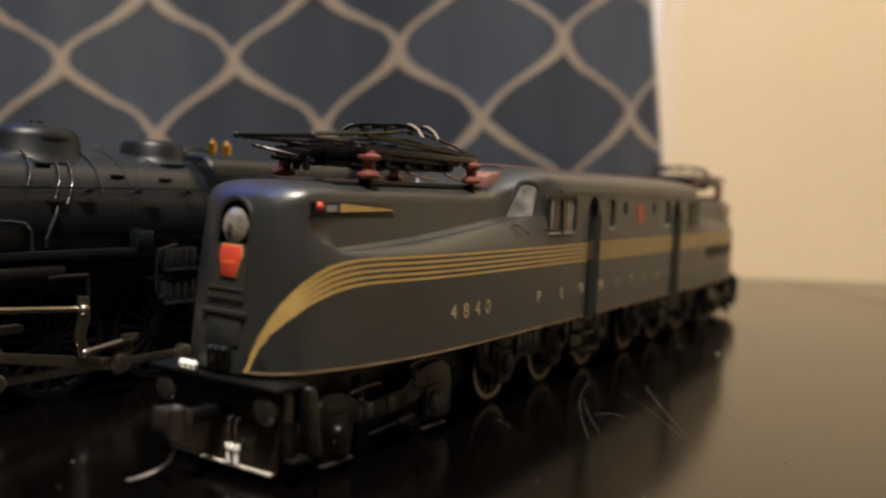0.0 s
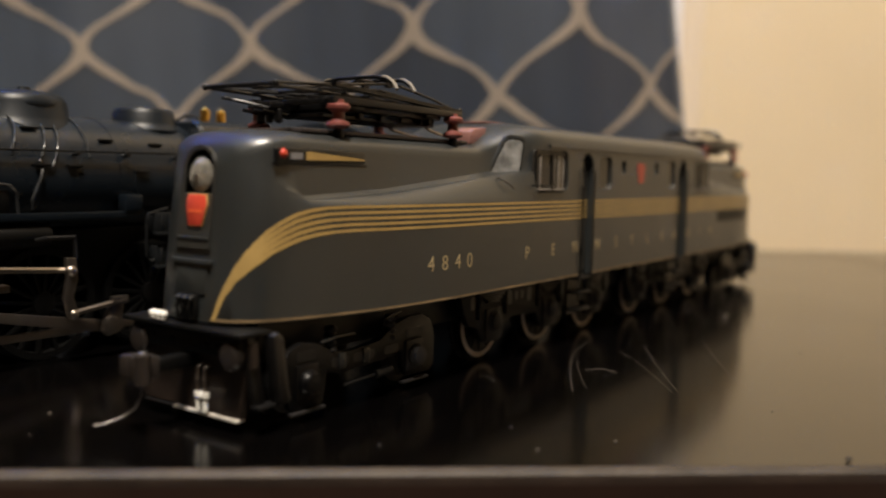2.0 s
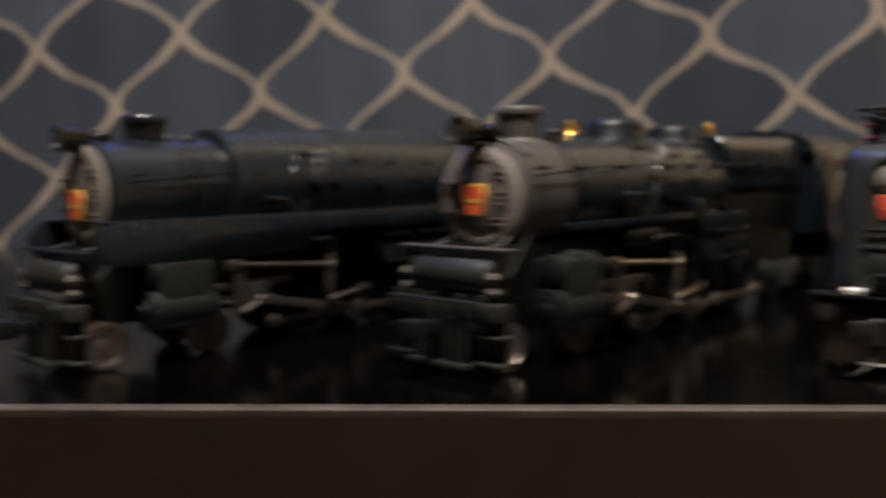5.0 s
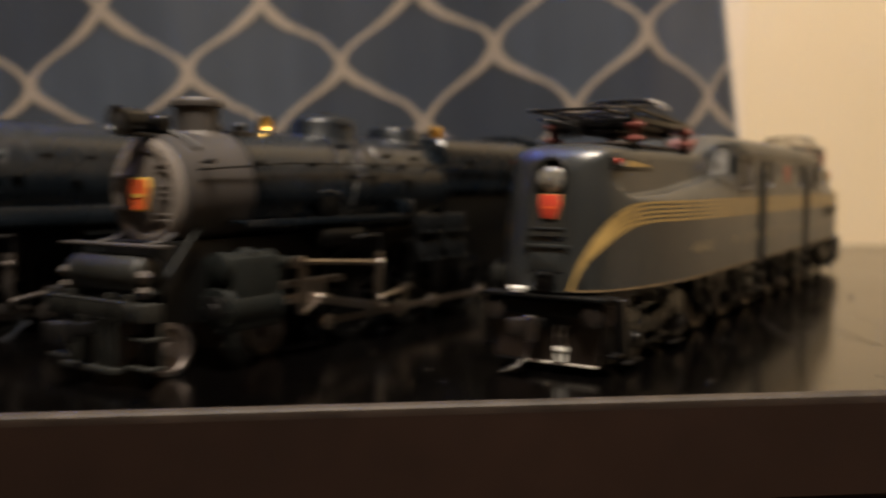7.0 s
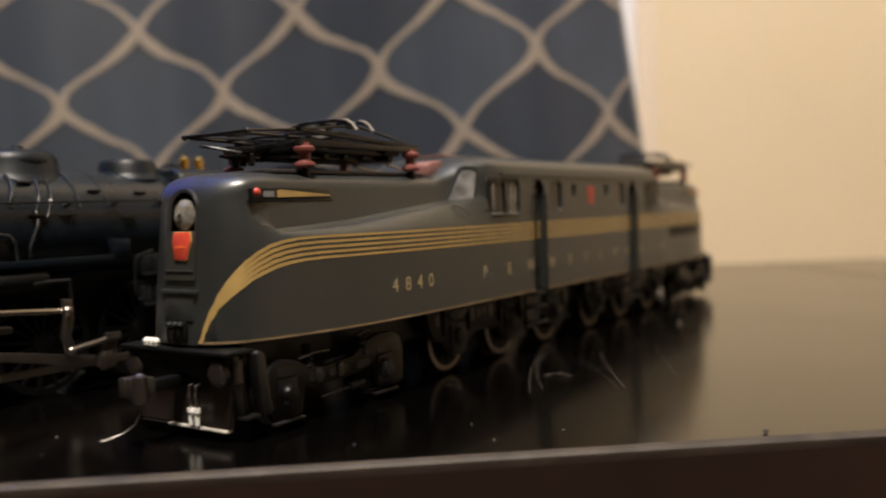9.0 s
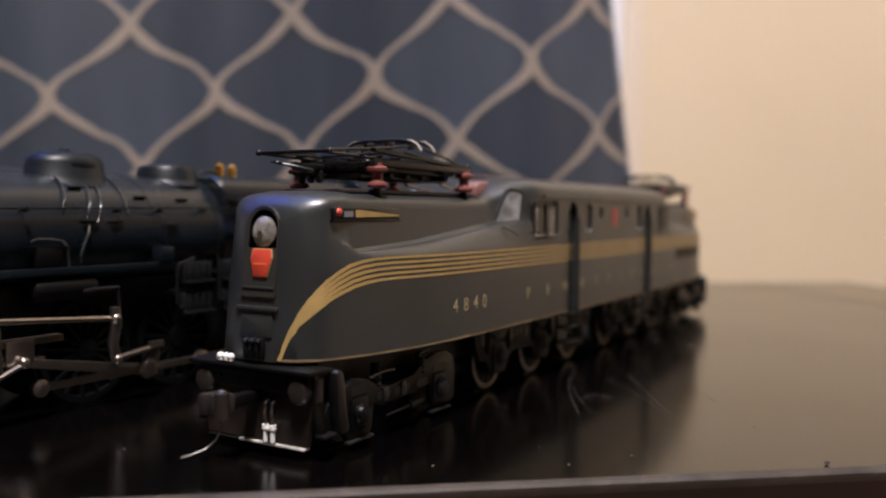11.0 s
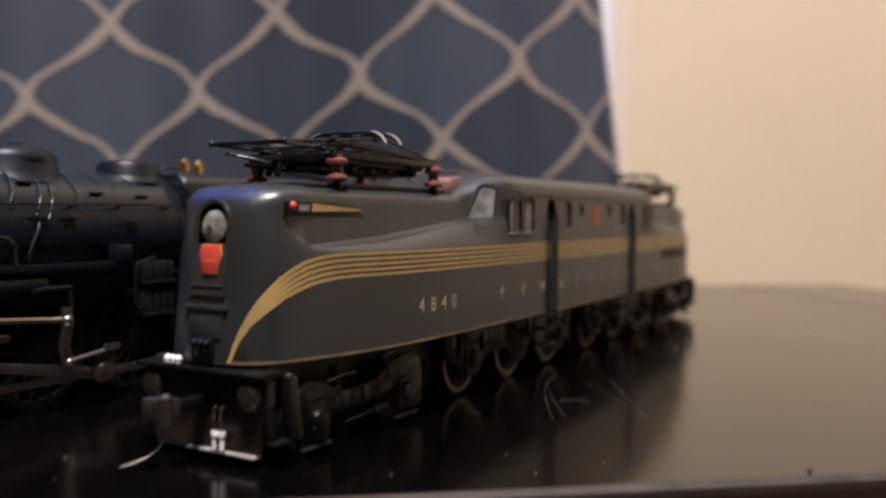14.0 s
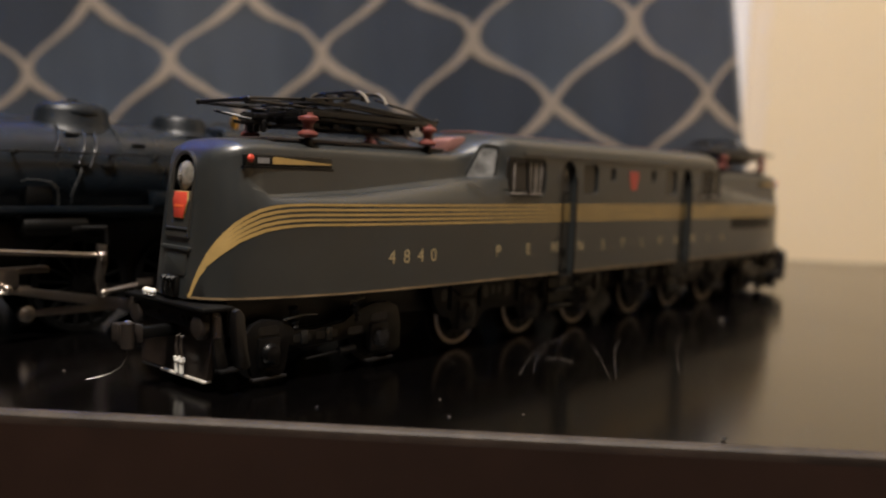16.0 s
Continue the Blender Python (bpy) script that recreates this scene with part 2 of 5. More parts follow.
def curtain_cloth():
    """Dark blue woven cloth with a pale ogee trellis, its weave seen close."""
    m = bpy.data.materials.new("blue_trellis_cloth")
    m.use_nodes = True
    t = m.node_tree
    b = t.nodes["Principled BSDF"]
    b.inputs["Roughness"].default_value = 0.6
    b.inputs["Sheen Weight"].default_value = 0.25

    def math_node(op, a, c=None, d=None):
        n = t.nodes.new("ShaderNodeMath")
        n.operation = op
        for i, v in enumerate((a, c, d)):
            if v is None:
                continue
            if isinstance(v, (int, float)):
                n.inputs[i].default_value = v
            else:
                t.links.new(v, n.inputs[i])
        return n.outputs[0]

    uv = t.nodes.new("ShaderNodeUVMap")
    sep = t.nodes.new("ShaderNodeSeparateXYZ")
    t.links.new(uv.outputs["UV"], sep.inputs[0])
    wob = t.nodes.new("ShaderNodeTexNoise")
    wob.inputs["Scale"].default_value, wob.inputs["Detail"].default_value = 2.5, 2
    t.links.new(uv.outputs["UV"], wob.inputs["Vector"])
    off = math_node("MULTIPLY", math_node("SUBTRACT", wob.outputs["Fac"], 0.5), 0.10)
    u0 = math_node("ADD", sep.outputs["X"], off)
    v0 = math_node("ADD", sep.outputs["Y"], math_node("MULTIPLY", off, 0.6))
    p, q = math_node("ADD", u0, v0), math_node("SUBTRACT", u0, v0)
    # The S-shaped swing of the bands between the crossings, a little sharper at every other row of them.
    row = math_node("COSINE", math_node("MULTIPLY", v0, 2 * math.pi))
    swing = math_node("MULTIPLY", math_node("SINE", math_node("MULTIPLY", v0, 4 * math.pi)), math_node("MULTIPLY_ADD", row, 0.015, 0.038))
    a, c = math_node("SUBTRACT", p, swing), math_node("ADD", q, swing)
    # The bands are widest just below each crossing.
    swell = math_node("MULTIPLY_ADD", math_node("SINE", math_node("MULTIPLY", v0, 4 * math.pi)), -0.012, 0.040)

    def band(x, lo=0.72, hi=1.15):
        f = math_node("ABSOLUTE", math_node("SUBTRACT", math_node("FRACT", math_node("ADD", x, 0.5)), 0.5))
        r = t.nodes.new("ShaderNodeMapRange")
        r.interpolation_type = "SMOOTHSTEP"
        t.links.new(math_node("DIVIDE", f, swell), r.inputs["Value"])
        r.inputs["From Min"].default_value, r.inputs["From Max"].default_value = lo, hi
        r.inputs["To Min"].default_value, r.inputs["To Max"].default_value = 1.0, 0.0
        return r.outputs["Result"]

    lines = math_node("MAXIMUM", band(a), band(c))
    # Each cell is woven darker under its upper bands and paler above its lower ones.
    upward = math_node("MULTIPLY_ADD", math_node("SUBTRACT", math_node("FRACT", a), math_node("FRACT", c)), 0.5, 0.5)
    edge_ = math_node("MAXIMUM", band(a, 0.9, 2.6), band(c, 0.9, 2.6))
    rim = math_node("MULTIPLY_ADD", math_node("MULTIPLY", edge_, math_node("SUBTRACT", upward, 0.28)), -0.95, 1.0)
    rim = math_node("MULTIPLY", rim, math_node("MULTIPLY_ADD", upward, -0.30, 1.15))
    cell = t.nodes.new("ShaderNodeCombineXYZ")
    t.links.new(math_node("FLOOR", a), cell.inputs[0])
    t.links.new(math_node("FLOOR", c), cell.inputs[1])
    wn = t.nodes.new("ShaderNodeTexWhiteNoise")
    t.links.new(cell.outputs[0], wn.inputs["Vector"])
    tint = t.nodes.new("ShaderNodeMix")
    tint.data_type = "RGBA"
    tint.inputs["A"].default_value, tint.inputs["B"].default_value = (0.0097, 0.0155, 0.029, 1), (0.036, 0.048, 0.070, 1)
    # Every other row of cells is darker.
    odd = math_node("MULTIPLY", math_node("FRACT", math_node("MULTIPLY", math_node("SUBTRACT", math_node("FLOOR", a), math_node("FLOOR", c)), 0.5)), 2.0)
    t.links.new(math_node("MULTIPLY_ADD", wn.outputs["Value"], 0.65, math_node("MULTIPLY_ADD", odd, -0.38, 0.38)), tint.inputs["Factor"])
    stretch = t.nodes.new("ShaderNodeMapping")
    stretch.inputs["Scale"].default_value = (7.0, 0.8, 1.0)
    t.links.new(uv.outputs["UV"], stretch.inputs["Vector"])
    weave = t.nodes.new("ShaderNodeTexNoise")
    weave.inputs["Scale"].default_value, weave.inputs["Detail"].default_value = 1.0, 5
    t.links.new(stretch.outputs["Vector"], weave.inputs["Vector"])
    tone = t.nodes.new("ShaderNodeMapRange")
    tone.inputs["To Min"].default_value, tone.inputs["To Max"].default_value = 0.70, 1.30
    t.links.new(weave.outputs["Fac"], tone.inputs["Value"])
    shade = t.nodes.new("ShaderNodeMix")
    shade.data_type, shade.blend_type = "RGBA", "MULTIPLY"
    shade.inputs["Factor"].default_value = 1.0
    t.links.new(tint.outputs["Result"], shade.inputs["A"])
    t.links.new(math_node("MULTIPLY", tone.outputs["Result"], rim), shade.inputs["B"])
    mix = t.nodes.new("ShaderNodeMix")
    mix.data_type = "RGBA"
    mix.inputs["B"].default_value = (0.258, 0.214, 0.172, 1)
    t.links.new(lines, mix.inputs["Factor"])
    t.links.new(shade.outputs["Result"], mix.inputs["A"])
    t.links.new(mix.outputs["Result"], b.inputs["Base Color"])
    thread = t.nodes.new("ShaderNodeTexNoise")
    thread.inputs["Scale"].default_value, thread.inputs["Detail"].default_value = 60, 4
    t.links.new(uv.outputs["UV"], thread.inputs["Vector"])
    bp = t.nodes.new("ShaderNodeBump")
    bp.inputs["Strength"].default_value, bp.inputs["Distance"].default_value = 0.3, 0.0006
    t.links.new(math_node("ADD", math_node("MULTIPLY", lines, 1.2), thread.outputs["Fac"]), bp.inputs["Height"])
    t.links.new(bp.outputs["Normal"], b.inputs["Normal"])
    # A little daylight comes through the weave.
    back = t.nodes.new("ShaderNodeBsdfTranslucent")
    back.inputs["Color"].default_value = (0.25, 0.42, 0.75, 1)
    thin = t.nodes.new("ShaderNodeMixShader")
    thin.inputs[0].default_value = 0.085
    t.links.new(b.outputs[0], thin.inputs[1])
    t.links.new(back.outputs[0], thin.inputs[2])
    t.links.new(thin.outputs[0], t.nodes["Material Output"].inputs["Surface"])
    return m


CLOTH = curtain_cloth()

# ---- mesh tools (all lengths below in millimetres) ----
MM = 0.001


def finish(bm, sharp=35.0):
    for f in bm.faces:
        f.smooth = True
    bmesh.ops.scale(bm, vec=(MM, MM, MM), verts=bm.verts)
    me = bpy.data.meshes.new("m")
    bm.to_mesh(me)
    bm.free()
    me.set_sharp_from_angle(angle=radians(sharp))
    return me


def part(name, bm, mat, parent=None, label="", sharp=35.0):
    """One mesh object under a thing or under a part."""
    me = bm if isinstance(bm, bpy.types.Mesh) else finish(bm, sharp)
    me.materials.clear()
    me.materials.append(mat)
    ob = new(name, me)
    if parent is not None:
        ob.parent = parent
    return tagged(ob, label)


def thing(name, label, category, group="", kind=""):
    return tagged(new(name), label, category, group, kind)


def B():
    return bmesh.new()


def box(bm, x0, x1, y0, y1, z0, z1, bevel=0.0, turn=None):
    r = bmesh.ops.create_cube(bm, size=1.0)
    m = Matrix.Translation(((x0 + x1) / 2, (y0 + y1) / 2, (z0 + z1) / 2)) @ Matrix.Diagonal((x1 - x0, y1 - y0, z1 - z0, 1))
    if turn is not None:
        m = turn @ m
    bmesh.ops.transform(bm, matrix=m, verts=r["verts"])
    if bevel:
        edges = {e for v in r["verts"] for e in v.link_edges}
        bmesh.ops.bevel(bm, geom=list(edges), offset=bevel, segments=2, affect="EDGES", profile=0.5)
    return bm


def ring(bm, centre, a, b, n):
    return [bm.verts.new(Vector(centre) + a * math.cos(2 * math.pi * k / n) + b * math.sin(2 * math.pi * k / n)) for k in range(n)]


def skin(bm, rings, cap=True, closed=True):
    for r0, r1 in zip(rings, rings[1:]):
        n = len(r0)
        for k in range(n if closed else n - 1):
            bm.faces.new((r0[k], r0[(k + 1) % n], r1[(k + 1) % n], r1[k]))
    if cap:
        bm.faces.new(rings[0][::-1])
        bm.faces.new(rings[-1])


def lathe(bm, p, axis, profile, n=24):
    """Turned shape: profile rows of (distance along the axis from p, radius)."""
    w = Vector(axis).normalized()
    a = w.orthogonal().normalized()
    b = w.cross(a)
    skin(bm, [ring(bm, Vector(p) + w * h, a * max(r, 0.01), b * max(r, 0.01), n) for h, r in profile])
    return bm


def rod(bm, p0, p1, r, n=10, r1=None):
    w = Vector(p1) - Vector(p0)
    return lathe(bm, p0, w, [(0, r), (w.length, r if r1 is None else r1)], n)


def tube(bm, pts, r, n=8):
    pts = [Vector(p) for p in pts]
    rings = []
    up = Vector((0.13, 0.27, 0.95))
    for i, p in enumerate(pts):
        w = (pts[min(i + 1, len(pts) - 1)] - pts[max(i - 1, 0)]).normalized()
        a = (up - w * up.dot(w)).normalized()
        rings.append(ring(bm, p, a * r, w.cross(a) * r, n))
    skin(bm, rings)
    return bm


def prism(bm, poly, axis, d0, d1, bevel=0.0):
    """A polygon of (a, b) drawn out along an axis: x takes (y, z), y takes (x, z), z takes (x, y)."""
    put = {"x": lambda a, b, d: (d, a, b), "y": lambda a, b, d: (a, d, b), "z": lambda a, b, d: (a, b, d)}[axis]
    v0 = [bm.verts.new(put(a, b, d0)) for a, b in poly]
    v1 = [bm.verts.new(put(a, b, d1)) for a, b in poly]
    n = len(poly)
    fs = [bm.faces.new(v0[::-1]), bm.faces.new(v1)] + [bm.faces.new((v0[k], v0[(k + 1) % n], v1[(k + 1) % n], v1[k])) for k in range(n)]
    bmesh.ops.recalc_face_normals(bm, faces=fs)
    if bevel:
        bmesh.ops.bevel(bm, geom=list({e for f in fs for e in f.edges}), offset=bevel, segments=2, affect="EDGES", profile=0.5)
    return bm


def ball(bm, p, r, sz=1.0, n=14):
    m = Matrix.Translation(p) @ Matrix.Diagonal((r, r, r * sz, 1))
    bmesh.ops.create_uvsphere(bm, u_segments=n, v_segments=max(6, n // 2), radius=1.0, matrix=m)
    return bm


def arc(cx, cz, r, a0, a1, n):
    return [(cx + r * math.cos(radians(a0 + (a1 - a0) * k / n)), cz + r * math.sin(radians(a0 + (a1 - a0) * k / n))) for k in range(n + 1)]


def rounded(x0, x1, z0, z1, r, n=4):
    return arc(x1 - r, z1 - r, r, 0, 90, n) + arc(x0 + r, z1 - r, r, 90, 180, n) + arc(x0 + r, z0 + r, r, 180, 270, n) + arc(x1 - r, z0 + r, r, 270, 360, n)


def text_mesh(word, size, m):
    """Upright letters as a thin solid, moved by m."""
    c = bpy.data.curves.new("t", "FONT")
    c.body, c.size, c.extrude, c.align_x, c.align_y = word, size, 0.02, "CENTER", "CENTER"
    ob = bpy.data.objects.new("t", c)
    scene.collection.objects.link(ob)
    me = bpy.data.meshes.new_from_object(ob.evaluated_get(bpy.context.evaluated_depsgraph_get()))
    bpy.data.objects.remove(ob)
    me.transform(Matrix.Scale(MM, 4) @ m)
    return me


def cut(me, cutter):
    """The solid me less the solid cutter."""
    a, b = bpy.data.objects.new("a", me), bpy.data.objects.new("b", cutter)
    scene.collection.objects.link(a), scene.collection.objects.link(b)
    mod = a.modifiers.new("cut", "BOOLEAN")
    mod.operation, mod.object, mod.solver = "DIFFERENCE", b, "EXACT"
    bpy.context.view_layer.update()
    out = bpy.data.meshes.new_from_object(a.evaluated_get(bpy.context.evaluated_depsgraph_get()))
    bpy.data.objects.remove(a), bpy.data.objects.remove(b)
    return out


def along(xs, ys):
    xs, ys = list(xs), list(ys)
    return lambda x: float(np.interp(x, xs, ys))


# ---- the room ----


def oriented(name, bm, mat, label, category="", kind="structure"):
    """A mesh drawn along (s, n, z) of the table and turned into the room."""
    ob = part(name, bm, mat, None, label)
    ob.matrix_world = pose(0, 0, 0, 0, 0, TABLE_TURN)
    return tagged(ob, category=category, kind=kind)


# Room: the table stands against the back wall.
back = B()
for s0, s1, z0, z1 in ((-3500, -890, -750, 1700), (-890, -150, -750, 330), (-890, -150, 1240, 1700), (-150, 1900, -750, 1700)):
    box(back, s0, s1, 402, 502, z0, z1)
oriented("wall_back", back, WALL, "cream painted wall behind the table, with a curtained window")


def build_window():
    w = thing("window_1", "white painted window behind the curtain", "window", kind="structure")
    w.matrix_world = pose(0, 0, 0, 0, 0, TABLE_TURN)
    for s0, s1, z0, z1 in ((-889, -862, 331, 1239), (-178, -151, 331, 1239), (-862, -178, 331, 360), (-862, -178, 1210, 1239), (-862, -178, 745, 775)):
        part("window_frame", box(B(), s0, s1, 418, 450, z0, z1, 2.0), TRIM, w)
    part("window_sill", box(B(), -910, -130, 360, 418, 316, 331, 3.0), TRIM, w)
    for z0, z1 in ((360, 745), (775, 1210)):
        pane = part("pane", box(B(), -862, -178, 430, 434, z0, z1), GLASS, w)
        pane.visible_shadow = False


build_window()
# Board and strip added to stand for daylight leaking onto the wall here.
oriented("trim", prism(B(), [(150, 402), (217, 402), (215, 400), (211, 399.4), (150, 399.4)], "z", -700, 1250), TRIM, "white board added for the daylight fringe at the curtain edge")
oriented("trim", prism(B(), [(217.2, 402), (231, 402), (228, 401.2), (217.2, 400.8)], "z", -700, 1250), FRINGE_CREAM, "cream strip added for the fading edge of the daylight fringe")
oriented("wall_right", box(B(), 1900, 2000, -4800, 402, -750, 1700), WALL, "cream painted side wall of the room")
oriented("wall_left", box(B(), -3600, -3500, -4800, 402, -750, 1700), WALL, "cream painted side wall of the room")
oriented("wall_front", box(B(), -3500, 1900, -4900, -4800, -750, 1700), WALL, "cream painted wall of the room")
oriented("floor", box(B(), -3600, 2000, -4900, 502, -850, -750), FLOOR, "brown wooden floor")
oriented("ceiling", box(B(), -3600, 2000, -4900, 502, 1700, 1800), CEILING, "white painted ceiling")


def build_table():
    t = thing("console_table", "dark espresso lacquered console table against the wall", "table")
    t.matrix_world = pose(0, 0, 0, 0, 0, TABLE_TURN)
    s0, s1, n0, n1 = -560, 340, -23.5, 338
    b = B()
    # Top with softly rounded front edge, one long board and an end board past a joint.
    prof = [(n0 + 1.7, 0.0), (n0 + 1.2, -0.03), (n0 + 0.35, -0.35), (n0, -1.2), (n0, -19), (n0 + 1.0, -20), (n1 - 1, -20), (n1, -19), (n1, -1.2), (n1 - 1.2, -0.5), (n1 - 1.7, 0)]
    prism(b, prof, "x", s0, 269.2)
    part("tabletop", b, TABLETOP, t, "glossy near-black tabletop", 3.0)
    b = B()
    prism(b, prof, "x", 270.8, s1, 0.0)
    part("end_board", b, TABLETOP, t, "glossy near-black end board", 3.0)
    part("joint", box(B(), 269.2, 270.8, n0 + 1.5, n1 - 1.5, -18, -1.6), BLACK, t)
    part("worn_edge", prism(B(), [(n0 + 1.5, 0.03), (n0 + 0.8, -0.1), (n0 + 0.28, -0.34), (n0 - 0.02, -0.7), (n0 - 0.03, -0.95), (n0 + 0.4, -0.9), (n0 + 0.9, -0.6), (n0 + 1.5, -0.2)], "x", s0, s1), WORN, t, "pale worn front edge")
    part("scuffed_edge", prism(B(), [(n0 - 0.05, -0.95), (n0 - 0.13, -1.5), (n0 - 0.13, -2.0), (n0 + 0.4, -2.0), (n0 + 0.4, -0.95)], "x", s0, s1), SCUFF, t, "brown scuffed band under the worn edge")
    part("front_band", box(B(), s0 + 1, s1 - 1, n0 - 0.12, n0 + 1.0, -18.6, -2.0), APRON, t, "dark brown wooden front band")
    part("apron", box(B(), s0 + 12, s1 - 12, n0 + 3.2, n0 + 22, -150, -20, 0.8), APRON, t, "dark brown wooden apron")
    for s in (s0 + 30, s1 - 30):
        for n in (n0 + 30, n1 - 30):
            part("leg", box(B(), s - 18, s + 18, n - 18, n + 18, -750, -20, 1.5), APRON, t)
    return t


build_table()


def build_curtain():
    # Cloth in broad soft folds, its pattern leaning a little; u and v count the cells along the cloth.
    bm = B()
    uv = bm.loops.layers.uv.new("UVMap")
    cols, rows_ = 280, 100
    fold_s = [-1150, -1010, -870, -730, -590, -450, -310, -215, -128, -66, 0, 45, 90, 131, 165, 190, 204, 213]
    fold_n = [346, 356, 340, 354, 341, 355, 343, 351, 338, 354, 351, 338, 321, 311, 320, 334, 342, 347]
    knots = np.linspace(-1150, 213, 500)
    smooth = np.convolve(np.pad(np.interp(knots, fold_s, fold_n), 6, mode="edge"), np.ones(13) / 13, "valid")
    length = np.concatenate([[0], np.cumsum(np.hypot(np.diff(knots), np.diff(smooth)))])
    length -= np.interp(45, knots, length)
    grid, coord = [], {}
    for j in range(rows_ + 1):
        row = []
        zr = -330 + 1600 * (j / rows_)
        edge = 209.5 - 0.135 * min(max(zr, -60), 330)
        hang = min(max((zr - 4) / 40, 0), 1)
        for i in range(cols + 1):
            k = i / cols
            s = -1150 + (edge + 1150) * k
            flat = -1150 + 1363 * k
            n = float(np.interp(flat, knots, smooth)) + 1.2 * math.sin(s / 9.1) * math.sin(s / 31.0)
            n = hang * n + (1 - hang) * max(n, 343.0)
            v = bm.verts.new((s, n, zr))
            run = float(np.interp(s, knots, length)) * 0.985 + 44.8
            coord[v] = ((run * 0.9957 + zr * 0.0924 - 55.5) / 87.9, (zr * 0.9957 - run * 0.0924 - 112.4) / 78.5)
            row.append(v)
        grid.append(row)
    for j in range(rows_):
        for i in range(cols):
            f = bm.faces.new((grid[j][i], grid[j][i + 1], grid[j + 1][i + 1], grid[j + 1][i]))
            for l in f.loops:
                # Half cells, so that crossings fall on whole numbers of u + v and u - v.
                cu, cv = coord[l.vert]
                l[uv].uv = (cu, cv)
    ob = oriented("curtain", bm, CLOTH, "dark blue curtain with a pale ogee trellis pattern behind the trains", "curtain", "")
    sol = ob.modifiers.new("cloth", "SOLIDIFY")
    sol.thickness, sol.offset = 0.0008, 0
    return ob


build_curtain()

# ---- the electric locomotive: nose at x = -1.6, middle at x = 130, centre line y = 0 ----
LENGTH = 260.0
low_half = along([-1.6, -1.4, -0.9, -0.5, 1, 2.5, 4, 6, 9, 12.5, 16, 20, 25, 30, 35, 40, 45], [4.2, 5.4, 6.7, 7.7, 9.6, 10.9, 11.7, 12.5, 13.5, 14.5, 15.3, 16.1, 16.8, 17.3, 17.65, 17.9, 18])
hood_half = along([-1.6, -1.4, -0.9, -0.5, 1, 2.5, 4, 8, 12, 62, 64, 66, 69, 72, 74, 76, 78, 81], [4.0, 5.1, 6.3, 7.3, 9.0, 10.0, 10.6, 11.2, 11.3, 11.3, 11.4, 12.0, 13.5, 15.3, 16.5, 17.3, 17.7, 17.9])
top_z = along([-1.6, -1.4, -0.9, -0.2, 1, 3, 6, 10, 62, 64.5, 67, 70, 73, 76, 80], [40.4, 41.6, 42.8, 43.6, 44.3, 44.9, 45.2, 45.3, 45.4, 46.2, 47.6, 49.0, 49.9, 50.3, 50.4])
crease_z = along([-1.6, 0, 30, 67, 78], [33.8, 34.0, 35.6, 39.4, 40.2])
crown = along([0, 62, 70, 78], [3.2, 3.4, 4.4, 5.0])


def fold(x):
    """Both ends of the locomotive are alike."""
    return x if x <= LENGTH / 2 else LENGTH - x


def rake(x, z):
    """The noses lean back a little towards their tops."""
    k = max(0.0, 1 - max(x, 0) / 30)
    return 0.107 * (z - 16.0) * k * k


def lean_back(bm, end):
    for v in bm.verts:
        v.co.x += (-1 if end else 1) * 0.107 * (v.co.z - 16.0)
    return bm


def body_section(x):
    x = fold(x)
    yl, yh, zt, zs, rz = low_half(x), hood_half(x), top_z(x), crease_z(x), crown(x)
    soft = min(1.0, max(0.0, (10.0 - x) / 7.0))
    z0, zs = 33.2 - 4.0 * soft, zs + 5.0 * soft
    pts = [(yl - 0.5, 16.0), (yl, 16.4), (yl, 20), (yl, 24), (yl, z0 - 3.2), (yl, z0)]
    gap = yl - yh
    # A sloping flank, a rounded shoulder and a shallow groove along the foot of the hood.
    for k, (inward, rise) in enumerate(((0.09, 0.30), (0.26, 0.62), (0.45, 0.90), (0.60, 1.0), (0.86, 0.96)), 1):
        f = k / 6
        inward += (f ** 1.2 - inward) * soft
        rise += (f - rise) * soft
        pts.append((yl - (gap - 0.9 * min(1.0, max(0.0, gap / 4))) * inward, z0 + (zs - z0) * rise))
    lean = min(1.0, max(0.0, gap / 4))
    pts += [(yh + 0.55 * lean, zs + 0.5), (yh + 0.2 * lean, (zs + zt - rz) / 2 + 0.3), (yh, zt - rz)]
    for k in range(1, 10):
        a = radians(10 * k)
        pts.append((yh * math.cos(a) ** (2 / 3.0), zt - rz + rz * math.sin(a) ** (2 / 3.0)))
    return pts, zt


def body_solid():
    xs = [-1.6, -1.4, -1.15, -0.9, -0.5, 0.2, 1, 2, 3, 4, 6, 8, 10, 12.5, 16, 20, 25, 30, 35, 40, 45, 50, 56, 60, 62, 63.5, 65, 66.5, 68, 69.5, 71, 72.5, 74, 76, 78, 81, 88, 96, 104, 112, 121, 130]
    xs += [LENGTH - x for x in xs[-2::-1]]
    bm = B()
    rings = []
    for x in xs:
        pts, zt = body_section(x)
        half = pts + [(0.0, zt)]
        full = [(y, z) for y, z in half] + [(-y, z) for y, z in pts[::-1]]
        lean = 1 if x <= LENGTH / 2 else -1
        rings.append([bm.verts.new((x + lean * rake(fold(x), z), y, z)) for y, z in full])
    skin(bm, rings)
    bmesh.ops.recalc_face_normals(bm, faces=bm.faces)
    return finish(bm, 40)


